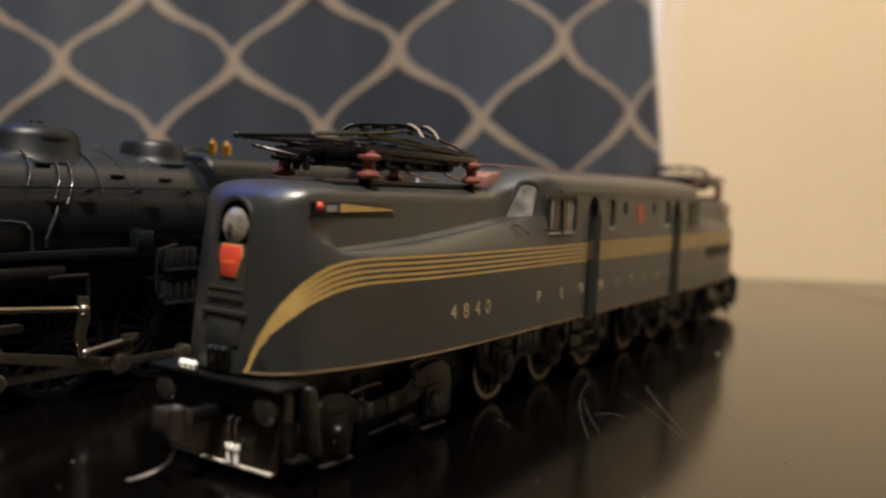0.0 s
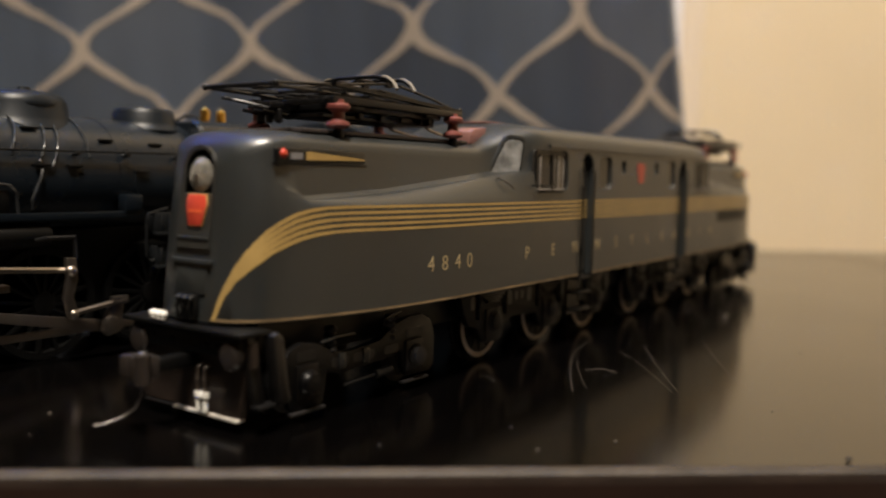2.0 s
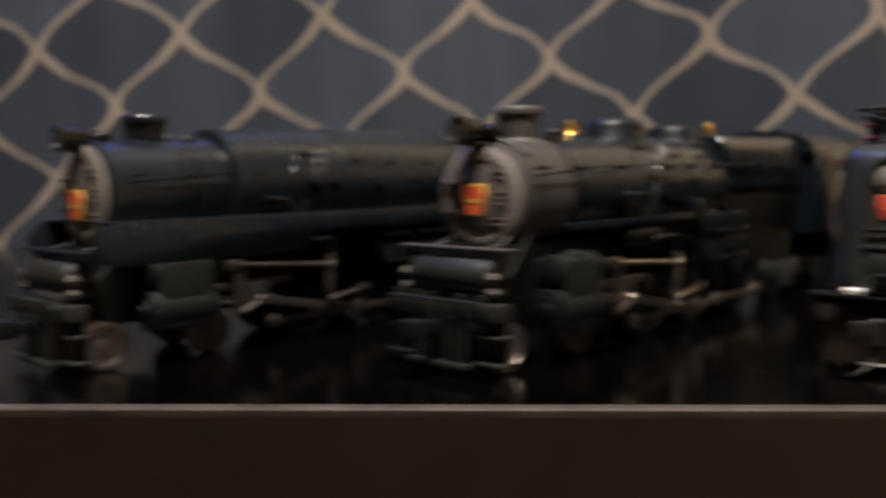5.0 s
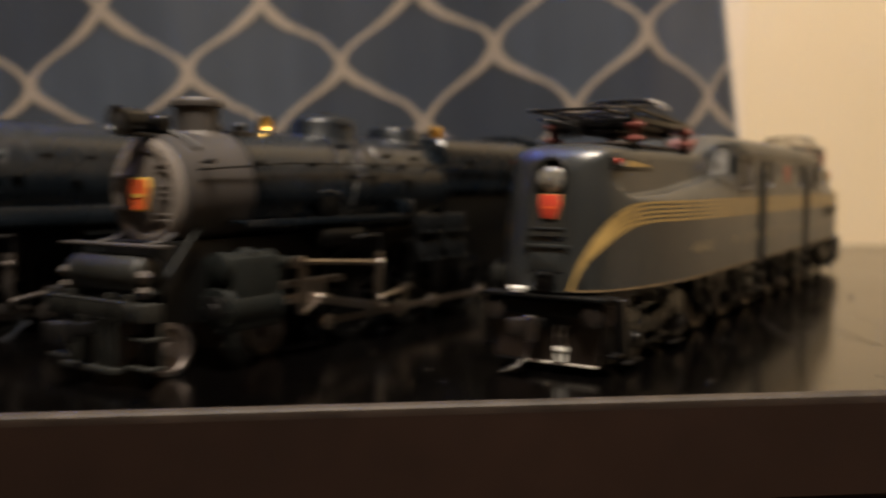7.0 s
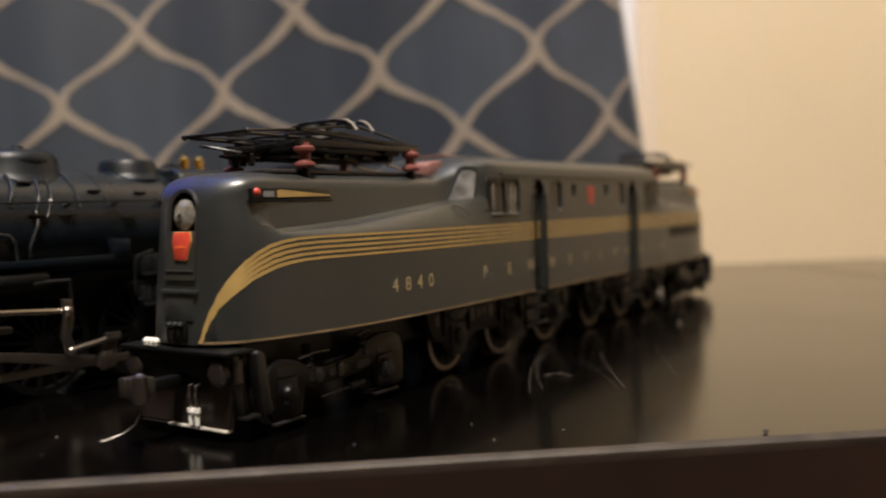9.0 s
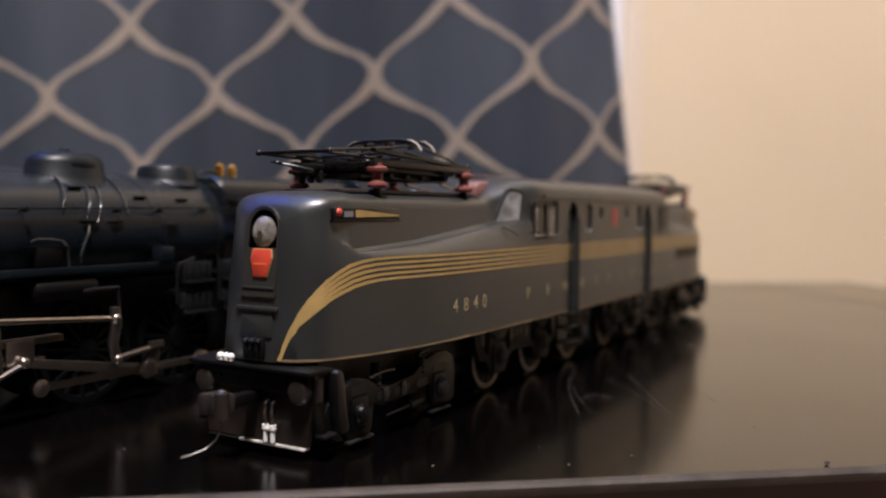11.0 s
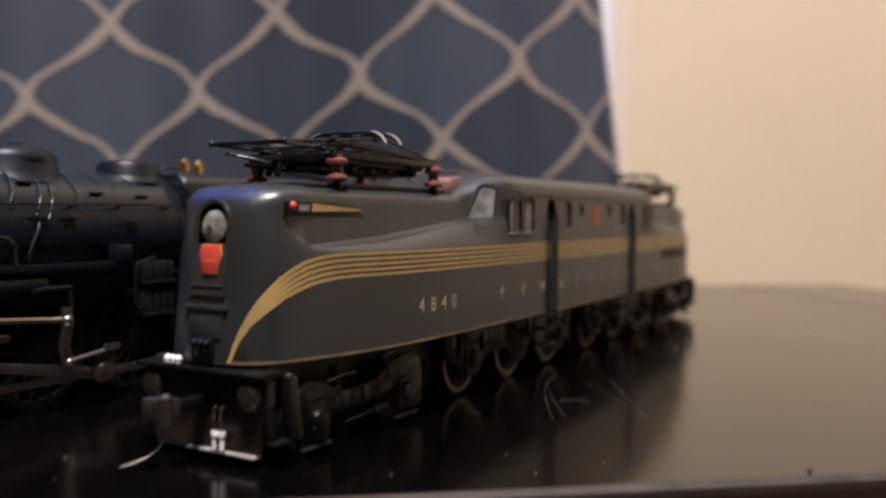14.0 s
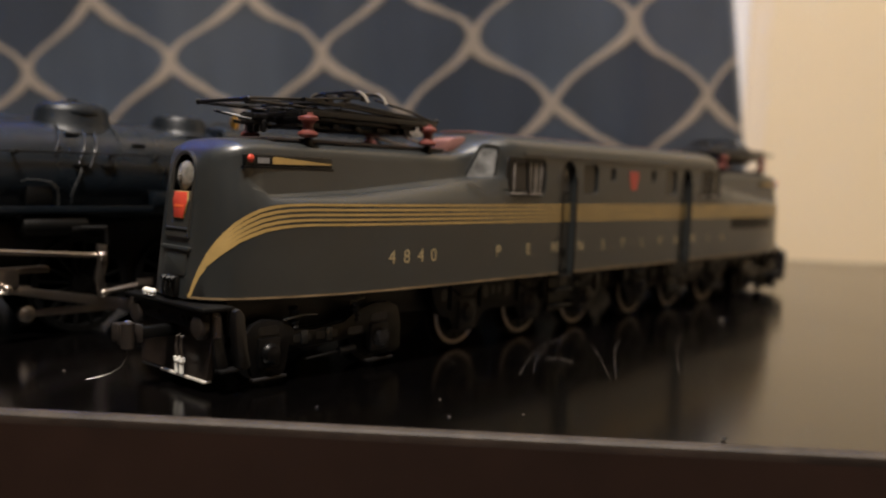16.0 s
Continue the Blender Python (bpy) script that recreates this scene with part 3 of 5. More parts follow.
WINDOWS = [(73.6, 88.0, 35.8, 44.5, 1.6), (104.4, 111.6, 36.3, 44.0, 1.4), (172.0, 186.4, 35.8, 44.5, 1.6), (148.4, 155.6, 36.3, 44.0, 1.4)]
PORTS = [(117.6, 120.2, 40.0, 43.3, 0.6), (139.8, 142.4, 40.0, 43.3, 0.6)]
DOORS = [(94.8, 101.2, 15.0, 44.5, 1.4), (158.8, 165.2, 15.0, 44.5, 1.4)]


def side_face(x, z, up):
    """How far out the side stands, for things laid on it."""
    return low_half(fold(x)) + up


def build_electric():
    loco = thing("electric_locomotive", "dark green streamlined model electric locomotive with gold stripes on the table", "model train")
    cutter = B()
    for sgn in (-1, 1):
        for x0, x1, z0, z1, r in WINDOWS + PORTS:
            prism(cutter, rounded(x0, x1, z0, z1, r), "y", sgn * 17.25, sgn * 19)
        for x0, x1, z0, z1, r in DOORS:
            prism(cutter, arc((x0 + x1) / 2, z1 - 3.2, 3.2, 0, 180, 8) + [(x0, z0), (x1, z0)], "y", sgn * 16.2, sgn * 19)
    shell = cut(body_solid(), finish(cutter))
    for end in (0, 1):
        recess = prism(B(), arc(-0.15, 38.65, 3.2, 0, 180, 14) + [(-3.35, 35.2), (3.05, 35.2)], "x", *sorted((LENGTH - v if end else v for v in (-4.0, 0.2))))
        shell = cut(shell, finish(lean_back(recess, end)))
    for p in shell.polygons:
        p.use_smooth = True
    shell.set_sharp_from_angle(angle=radians(32))
    body = part("body", shell, GREEN, loco, "dark green painted carbody")

    # Roof boards in faded red, between the two pantograph wells.
    for end in (0, 1):
        pts = [(62.5, 45.2), (62.7, 47.7), (64, 48.3), (68.5, 48.9), (68.5, 45.2)]
        part("roof_mat", prism(B(), [(LENGTH - x if end else x, z) for x, z in pts], "y", -8.4, -2.6, 0.25), TUSCAN, loco, "faded red roof board")
    for x0, x1 in ((14, 61), (199, 246)):
        part("roof_mat", box(B(), x0, x1, -8.6, 8.6, 45.0, 45.75, 0.2), ROOFDARK, loco, "sooty roof board")
    part("roof_walk", box(B(), 74, 186, -4.6, 4.6, 50.2, 50.62, 0.15), TUSCAN, loco, "faded red roof walk")
    for sgn in (-1, 1):
        part("gutter", prism(B(), [(sgn * 17.7, 45.0), (sgn * 18.25, 45.2), (sgn * 18.2, 45.7), (sgn * 17.5, 45.8)], "x", 79, 181), GREEN, loco)

    # Stripes: five gold bands that run together at the nose.
    top_x, top_h = [-1.50, -1.30, -0.95, -0.45, 0.5, 1.3, 2.7, 4.8, 7.0, 9.7, 12.5, 17, 22], [16.4, 19.0, 21.7, 24.3, 26.7, 28.1, 29.9, 31.4, 32.5, 33.15, 33.45, 33.6, 33.6]
    bot_x, bot_h = [-1.30, -1.08, -0.80, -0.20, 1.1, 2.3, 3.9, 6.0, 8.4, 11.2, 14.2, 18, 22.5], [16.4, 18.3, 20.1, 22.1, 23.9, 25.1, 26.4, 27.4, 28.3, 28.9, 29.25, 29.4, 29.4]
    count = np.arange(len(top_x))
    fine = np.linspace(0, len(top_x) - 1, 110)
    path = list(zip(*(np.interp(fine, count, v) for v in (top_x, top_h, bot_x, bot_h)))) + [(x, 33.6, x, 29.4) for x in np.linspace(22.8, 94.7, 60)]
    middle = [(x, 33.6, x, 29.4) for x in (101.3, 110, 120, 130)]
    blend = along([2.0, 6.0, 14.0], [1.0, 0.55, 0.0])
    for sgn in (-1, 1):
        for end in (0, 1):
            for k in range(5):
                bm = B()
                for run in (path if sgn < 0 else [row for row in path if row[0] > 1.3], middle):
                    strip = []
                    for xt, zt, xb, zb in run:
                        merge = blend((xt + xb) / 2)
                        w = 1 / 9 + (1 / 5 - 1 / 9) * merge
                        mid = (k + 0.5) / 5 * merge + (2 * k + 0.5) / 9 * (1 - merge)
                        pair = []
                        for f in (mid - w / 2, mid + w / 2):
                            x, z = xb + (xt - xb) * f, zb + (zt - zb) * f
                            y = sgn * side_face(x, z, 0.06)
                            x += rake(x, z) - (0.06 if x < 6 else 0)
                            pair.append(bm.verts.new((LENGTH - x if end else x, y, z)))
                        strip.append(pair)
                    for a, b in zip(strip, strip[1:]):
                        bm.faces.new((a[0], b[0], b[1], a[1]))
                bmesh.ops.recalc_face_normals(bm, faces=bm.faces)
                part("stripe", bm, GOLD, body, "gold paint stripe")
        # Thin gold line along the lower edge.
        bm = B()
        xs = [-1.5, -1.3, -0.9, -0.4, 0.4, 1.2, 2.5, 4, 6, 9, 12, 16, 20, 25, 30, 35, 45, 60, 80, 94.7]
        for run in (xs, [101.3, 115, 130, 145, 158.7], [LENGTH - x for x in xs]):
            strip = []
            for x in run:
                strip.append([bm.verts.new((x, sgn * side_face(x, z, 0.09), z)) for z in (16.25, 16.68)])
            for a, b in zip(strip, strip[1:]):
                bm.faces.new((a[0], b[0], b[1], a[1]))
        part("edge_line", bm, EDGELINE, body, "thin gold line")
        if sgn < 0:
            bm = B()
            strip = []
            for x in np.linspace(195.5, 232.5, 20):
                strip.append([bm.verts.new((x, sgn * side_face(x, z, 0.07), z)) for z in (25.5, 29.2)])
            for a, b in zip(strip, strip[1:]):
                bm.faces.new((a[0], b[0], b[1], a[1]))
            bmesh.ops.recalc_face_normals(bm, faces=bm.faces)
            part("dark_strip", bm, WHEEL, body, "dark strip below the stripes")
        # Road number and name.
        turn = Matrix.Rotation(radians(90), 4, "X") if sgn < 0 else Matrix.Rotation(radians(180), 4, "Z") @ Matrix.Rotation(radians(90), 4, "X")
        for digit, x in zip("4840", (36.7, 40.7, 44.7, 48.6)):
            lx = x if sgn < 0 else LENGTH - x
            slope = math.degrees(math.atan2(low_half(x + 1) - low_half(x - 1), 2))
            m = Matrix.Translation((lx, sgn * side_face(x, 22.8, 0.06), 22.85)) @ Matrix.Rotation(radians(-slope), 4, "Z") @ turn
            part("numeral", text_mesh(digit, 3.9, m), LETTER, body, "gold road number")
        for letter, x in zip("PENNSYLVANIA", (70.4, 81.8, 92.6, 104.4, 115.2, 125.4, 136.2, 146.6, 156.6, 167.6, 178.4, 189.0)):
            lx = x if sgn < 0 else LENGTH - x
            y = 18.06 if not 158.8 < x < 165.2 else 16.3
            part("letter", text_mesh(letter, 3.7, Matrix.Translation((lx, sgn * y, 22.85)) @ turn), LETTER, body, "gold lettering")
        # Side keystone emblem.
        part("emblem", prism(B(), [(127.9, 42.8), (127.6, 41.6), (128.6, 37.7), (131.4, 37.7), (132.4, 41.6), (132.1, 42.8)], "y", sgn * 17.9, sgn * 18.1), EMBLEM, body, "small red keystone emblem")
        # Number boards on both hoods.
        for end in (0, 1):
            X = (lambda v: LENGTH - v) if end else (lambda v: v)
            lo, hi = sorted((X(5.8), X(25.8)))
            y0, y1 = sorted((sgn * 10.2, sgn * 11.5))
            board = part("number_board", box(B(), lo, hi, y0, y1, 40.1, 42.2, 0.25), GLOSSBLACK, loco, "black number board")
            part("ledge", box(B(), min(X(5.4), X(26.2)), max(X(5.4), X(26.2)), *sorted((sgn * 10.6, sgn * 11.56)), 39.75, 40.15, 0.08), BLACK, board)
            lens = B()
            lathe(lens, (X(6.9), sgn * 11.05, 41.45), (0, sgn, 0), [(0, 0.75), (0.5, 0.75), (0.8, 0.55), (0.95, 0.2)], 14)
            part("marker_lens", lens, RED, board, "red marker lens")
            part("number_plate", box(B(), *sorted((X(8.4), X(10.9))), *sorted((sgn * 11.45, sgn * 11.6)), 40.65, 41.65), PLATE, board, "small pale number plate")
            part("pointer", prism(B(), [(X(11.7), 40.55), (X(11.7), 41.75), (X(12.3), 41.9), (X(25.4), 41.0), (X(25.4), 40.75)], "y", sgn * 11.47, sgn * 11.65), GOLD, board, "gold tapered flash")
        # Windows.
        for x0, x1, z0, z1, r in WINDOWS + PORTS:
            wide = x1 - x0 > 10
            w = part("window", prism(B(), rounded(x0 - 0.2, x1 + 0.2, z0 - 0.2, z1 + 0.2, r), "y", sgn * 16.9, sgn * 17.32), PANE if wide else DARKPANE, loco, "dark cab window")
            if wide:
                fr = B()
                mid = (x0 + x1) / 2 + (0.6 if x0 < 130 else -0.6)
                for a, b in ((x0 + 0.3, x0 + 0.9), (mid - 0.45, mid + 0.45), (x1 - 1.0, x1 - 0.4)):
                    box(fr, a, b, *sorted((sgn * 17.2, sgn * 17.7)), z0 + 0.2, z1 - 0.2)
                box(fr, x0 + 0.4, x1 - 0.4, *sorted((sgn * 17.2, sgn * 17.65)), z1 - 1.0, z1 - 0.3)
                part("frame", fr, BLACK, w)
                for xa, w_ in ((x0 + 2.4, 0.2), (mid + 0.75, 0.3), (mid + 2.9, 0.16), (x1 - 1.35, 0.2)):
                    part("sash_bar", box(B(), xa - w_, xa + w_, *sorted((sgn * 17.25, sgn * 17.55)), z0 + 0.5, z1 - 1.0, 0.06), SASH if x0 < 130 else BLACK, w, "pale sash bar" if x0 < 130 else "")
                # On the near cab this half is paler, its reflection painted in.
                part("blind", box(B(), mid + 2.2, x1 - 2.0, *sorted((sgn * 17.28, sgn * 17.42)), z0 + 0.5, z1 - 1.2), REFLECTING_PANE if x0 < 130 else DARKPANE, w, "dim sliding pane")
                part("ledge", box(B(), x0 + 1.0, x1 - 1.0, *sorted((sgn * 17.2, sgn * 17.7)), z0 + 0.1, z0 + 0.5, 0.08), SASH, w)
                sill = B()
                tube(sill, [(x0 - 2.2, sgn * 18.1, z0 + 1.2), (x0 - 1.2, sgn * 18.6, z0 + 1.2), (x0 + 6, sgn * 18.6, z0 + 1.0), (x0 + 9, sgn * 18.1, z0 + 0.8)], 0.16, 6)
                box(sill, x0 + 0.8, x1 - 2.5, *sorted((sgn * 17.6, sgn * 18.3)), z0 - 0.35, z0 + 0.1, 0.1)
                part("armrest", sill, BLACK, w)
        # Doors, deep in the side, with grab rails and steps.
        for x0, x1, z0, z1, r in DOORS:
            dr = part("door", box(B(), x0 + 0.1, x1 - 0.1, *sorted((sgn * 15.8, sgn * 16.5)), 17.2, z1 - 0.6), NOSE, loco, "recessed dark cab door with gold stripes")
            part("door_window", prism(B(), rounded(x0 + 1.1, x1 - 1.1, 36.6, 42.6, 0.8), "y", sgn * 16.5, sgn * 16.6), DOORPANE, dr)
            for k in range(5):
                zb = 29.4 + 4.2 * (2 * k) / 9
                part("stripe", box(B(), x0 + 0.2, x1 - 0.2, *sorted((sgn * 16.5, sgn * 16.58)), zb, zb + 4.2 / 9), GOLD, dr, "gold paint stripe")
            part("kick_plate", box(B(), x0 + 1.6, x1 - 1.6, *sorted((sgn * 16.5, sgn * 16.7)), 20.5, 22.5, 0.1), WHEEL, dr)
            for x in (x0 + 0.25, x1 - 0.25):
                g = tube(B(), [(x, sgn * 17.9, 41), (x, sgn * 18.45, 40), (x, sgn * 18.45, 19), (x, sgn * 18.3, 17), (x, sgn * 17.8, 10)], 0.2, 6)
                part("grab_rail", g, BLACK, dr)
            for z in (8.0, 12.0, 15.4):
                part("step", box(B(), x0 - 0.2, x1 + 0.2, *sorted((sgn * 14.8, sgn * 18.2)), z - 0.3, z + 0.3, 0.1), BLACK, dr)
            part("ladder_back", box(B(), x0, x1, *sorted((sgn * 14.6, sgn * 15.2)), 6.5, 17.2), BLACK, dr)
        # Windshields on the slanting corners of the cab, and small wipers.
        for end in (0, 1):
            X = (lambda v: LENGTH - v) if end else (lambda v: v)
            quad = [Vector(q) for q in ((64.5, 11.5, 38.9), (71.0, 14.7, 38.5), (72.2, 15.1, 46.2), (68.8, 13.0, 46.5))]
            nrm = Vector((-0.46, 0.88, 0.10))
            def plate(out, grow, mat, name, par, label=""):
                c = sum(quad, Vector()) / 4
                outline = []
                for k, q in enumerate(quad):
                    before, after = quad[k - 1], quad[(k + 1) % 4]
                    p0, p2 = q + (before - q).normalized() * 1.3, q + (after - q).normalized() * 1.3
                    outline += [p0 * (1 - f) ** 2 + q * 2 * f * (1 - f) + p2 * f * f for f in (0.0, 0.25, 0.5, 0.75, 1.0)]
                bm = B()
                vs = []
                for o, g in ((out - 0.9, grow), (out - 0.15, grow), (out, grow - 0.03)):
                    vs.append([bm.verts.new((X(p.x), sgn * p.y, p.z)) for p in [c + (q - c) * g + nrm * o for q in outline]])
                skin(bm, vs)
                bmesh.ops.recalc_face_normals(bm, faces=bm.faces)
                return part(name, bm, mat, par, label)
            ws = plate(0.50, 1.26, GREEN, "windshield_frame", loco)
            plate(0.58, 1.10, BLACK, "gasket", ws)
            plate(0.66, 0.98, WINDSHIELD, "windshield", ws, "pale reflecting windshield")
            b = B()
            tube(b, [(X(61.6), sgn * 15.6, 38.4), (X(62.4), sgn * 16.6, 37.9), (X(63.6), sgn * 17.5, 37.0), (X(64.6), sgn * 17.9, 36.2)], 0.2, 6)
            part("wiper", b, PIN, ws, "thin metal wiper")

    # Noses: headlight, keystone, bars, plugs.
    for end in (0, 1):
        X = (lambda v: LENGTH - v) if end else (lambda v: v)
        d = 1 if end else -1
        # An arched panel round a deep recess that holds the lens.
        outer = arc(0, 38.7, 3.75, 0, 180, 14) + [(-3.75, 26.9), (3.75, 26.9)]
        inner = arc(-0.15, 38.65, 3.2, 0, 180, 14) + [(-3.35, 35.2), (3.05, 35.2)]
        panel = B()
        skin(panel, [[panel.verts.new((X(x), y, z)) for y, z in line] for line, x in ((inner, 0.15), (inner, -1.95), (outer, -2.05), (outer, -0.6))], cap=False)
        bmesh.ops.recalc_face_normals(panel, faces=panel.faces)
        part("nose_panel", lean_back(panel, end), NOSE, loco, "dark nose panel")
        hl = part("headlight", lean_back(prism(B(), inner, "x", *sorted((X(-0.05), X(0.17)))), end), BLACK, loco, "headlight set in a dark arched recess")
        part("lens_ring", lean_back(lathe(B(), (X(0.0), 0.1, 38.0), (d, 0, 0), [(0, 3.0), (1.2, 3.0), (1.35, 2.85), (1.0, 2.7)], 28), end), GREY, hl)
        part("lens", lean_back(lathe(B(), (X(-1.15), 0.1, 38.0), (d, 0, 0), [(0, 2.75), (0.3, 2.7), (0.7, 2.1), (0.95, 1.0), (1.0, 0.1)], 32), end), LENS, hl, "clear ribbed lens")
        part("reflector", lean_back(lathe(B(), (X(-2.1), 0.3, 37.6), (d, 0, 0), [(0, 0.5), (0.14, 0.6), (0.16, 0.1)], 20), end), STEEL, hl)
        key = [(y - 0.4, z) for y, z in ((-2.0, 35.0), (-2.3, 33.4), (-1.5, 30.3), (1.5, 30.3), (2.3, 33.4), (2.0, 35.0))]
        kp = part("keystone_plate", lean_back(prism(B(), key, "x", *sorted((X(-1.9), X(-2.35))), 0.1), end), RED, loco, "bright red keystone plate")
        part("keystone_rim", lean_back(prism(B(), [(-0.4 + (y + 0.4) * 1.07, 32.6 + (z - 32.6) * 1.05) for y, z in key], "x", *sorted((X(-1.9), X(-2.2))), 0.05), end), GOLD, kp)
        part("keystone_band", lean_back(box(B(), *sorted((X(-2.33), X(-2.4))), -1.9, 1.1, 32.3, 32.7), end), REDLIT, kp)
        for z, w, t_ in ((28.4, 3.6, 0.25), (24.9, 4.6, 0.35)):
            part("nose_bar", lean_back(box(B(), *sorted((X(-1.2), X(-2.25))), -w, w, z - t_, z + t_, 0.15), end), GREEN, loco)
        door = prism(B(), rounded(-3.6, 3.6, 20.0, 24.0, 0.3), "x", *sorted((X(-1.2), X(-1.85))), 0.1)
        part("hatch", lean_back(door, end), GREEN, loco)
        p = B()
        box(p, *sorted((X(-1.3), X(-2.3))), -2.4, 2.0, 16.4, 20.0, 0.3)
        for y in (-1.6, -0.2, 1.2):
            lathe(p, (X(-2.2), y, 19.6), (d, 0, -0.5), [(0, 0.55), (0.8, 0.5), (0.9, 0.3)], 10)
            tube(p, [(X(-2.6), y, 19.3), (X(-2.9), y, 18.0), (X(-2.5), y, 16.2)], 0.28, 6)
        part("plug_box", p, BLACK, loco)

    # Couplers, pilots and steps at both ends.
    for end in (0, 1):
        X = (lambda v: LENGTH - v) if end else (lambda v: v)
        d = 1 if end else -1
        if end:
            X = lambda v: LENGTH - v - (3.2 if v < 0 else 0)
        deck = prism(B(), [(X(-3.7), -13.6), (X(-3.7), 13.6), (X(2.5), 14.2), (X(2.5), -14.2)], "z", 14.75, 15.55, 0.3)
        pilot = part("pilot", deck, WHEEL, loco, "gloss black pilot")
        f = B()
        # Front sheet with a deep opening for the coupler and a curl at the foot.
        prism(f, [(-13.8, 14.0), (-13.8, 10.4), (-12.4, 9.8), (-11.2, 2.4), (11.2, 2.4), (12.4, 9.8), (13.8, 10.4), (13.8, 14.0)], "x", *sorted((X(-1.2), X(-0.2))))
        part("front_sheet", f, SHEET, pilot)
        part("foot_rail", box(B(), *sorted((X(-1.8), X(-0.1))), -11.0, 3.6, 1.8, 2.25, 0.18), RAIL, pilot, "pale foot rail")
        part("foot_rail", box(B(), *sorted((X(-1.6), X(-0.1))), 3.6, 11.0, 1.8, 2.15, 0.15), GREY, pilot)
        bm = B()
        box(bm, *sorted((X(-2.6), X(-1.0))), -12.6, 12.6, 11.4, 14.5, 0.45)
        for y in (-7.4, -5.2, 2.8, 7.0):
            lathe(bm, (X(-2.5), y, 13.0), (d, 0, 0), [(0, 0.5), (0.3, 0.5), (0.45, 0.2)], 8)
        part("buffer_beam", bm, WHEEL, pilot)
        for sg in (-1, 1):
            # Two rounded straps that bend down from the deck to a tread.
            st = B()
            y = sg * 13.4
            box(st, *sorted((X(-0.6), X(4.4))), y - 1.1, y + 1.1, 3.9, 4.6, 0.25)
            step = part("side_step", st, GREY, pilot, "rounded black step")
            for x0, yy in ((-1.2, sg * 12.6), (2.0, sg * 14.2)):
                poly = [(x0 - 0.6, 14.9), (x0 + 0.6, 15.4), (x0 + 1.6, 14.2), (x0 + 2.1, 11.0), (x0 + 2.5, 7.4), (x0 + 3.2, 5.0), (x0 + 2.6, 4.2), (x0 + 0.8, 4.3), (x0 + 0.3, 7.2), (x0 - 0.2, 11.0)]
                part("strap", prism(B(), [(X(a), b) for a, b in poly], "y", yy - (0.7 if x0 < 0 else 1.2), yy + (0.7 if x0 < 0 else 1.2), 0.5), CASTBLACK, step)
            knob = lathe(B(), (X(-1.8), sg * 10.6, 11.9), (d, 0, 0), [(0, 2.2), (0.9, 2.2), (1.35, 1.8), (1.5, 0.9), (1.45, 0.1)], 20)
            part("beam_end", knob, COUPLER, pilot)
        # Coupler with knuckle and a curved trip pin, at the near end only.
        if end:
            continue
        c = B()
        prism(c, [(X(-8.2), -2.0), (X(-8.2), 1.9), (X(-10.4), 2.9), (X(-11.8), 2.8), (X(-11.5), 1.5), (X(-10.2), 0.8), (X(-10.0), -0.4)], "z", 8.4, 11.8, 0.3)
        lathe(c, (X(-10.9), -1.6, 7.6), (0, 0, 1), [(0, 0.5), (0.3, 1.2), (4.6, 1.2), (4.9, 0.5)], 14)
        box(c, *sorted((X(-12.0), X(-10.6))), -1.2, 0.2, 8.2, 11.9, 0.35)
        cp = part("coupler", c, COUPLER, loco, "brown-black knuckle coupler")
        part("shank", box(B(), *sorted((X(-8.6), X(-1))), -1.2, 1.2, 8.9, 11.0, 0.4), WHEEL, cp)
        part("knuckle_pin", lathe(B(), (X(-10.9), -1.6, 12.2), (0, 0, 1), [(0, 0.7), (0.3, 0.7), (0.5, 0.3)], 10), TYRE, cp)
        part("trip_pin", tube(B(), [(X(-10.9), -1.6, 8.2), (X(-11.1), -1.6, 6.2), (X(-11.9), -1.2, 4.6), (X(-13.4), -0.4, 3.5), (X(-15.2), 0.6, 2.9), (X(-16.8), 1.3, 2.7)], 0.12, 8), PIN, cp, "curved trip pin")
        # Air hoses: a bright pair low down and a white cluster on the deck.
        h = B()
        for y in (-3.1, -4.6):
            tube(h, [(X(-1.3), y, 9.6), (X(-2.3), y, 9.2), (X(-2.5), y, 7.5), (X(-2.3), y - 0.2, 5.4)], 0.3, 8)
        part("air_hose", h, STEEL, pilot, "bright air hoses")
        h = B()
        for y in (-3.2, -4.75):
            lathe(h, (X(-2.35), y, 5.6), (0, 0, -1), [(0, 0.6), (0.7, 0.6), (0.8, 0.42), (2.9, 0.42), (3.0, 0.25)], 10)
        box(h, *sorted((X(-2.8), X(-1.9))), -5.3, -2.7, 4.6, 5.2, 0.15)
        part("hose_tip", h, WHITE, pilot, "white hose tips")
        h = B()
        for k, y in enumerate((3.9, 5.1, 6.3)):
            ball(h, (X(-3.2), y, 16.5), 0.7, 1.0, 12)
        box(h, *sorted((X(-3.7), X(-2.7))), 3.4, 6.9, 15.7, 16.2, 0.2)
        part("hose_rack", h, WHITE, pilot, "small white hose fittings")

    # Running gear: frames, wheels, trucks.
    def wheel(name, x, y, r, spokes, sgn, par):
        zc = r + 0.6
        w = B()
        lathe(w, (x, y, zc), (0, sgn, 0), [(-2.2, r + 0.6), (-1.7, r + 0.6), (-1.5, r), (0.3, r - 0.1), (0.42, r - 0.25), (0.42, r - 1.35), (0.2, r - 1.4), (0.1, 0.9)], 36)
        ob = part(name, w, WHEEL, par)
        t = B()
        prof = [(0.28, r - 0.12), (0.5, r - 0.2), (0.52, r - 1.15), (0.3, r - 1.2)]
        a, b = Vector((1, 0, 0)), Vector((0, 0, 1))
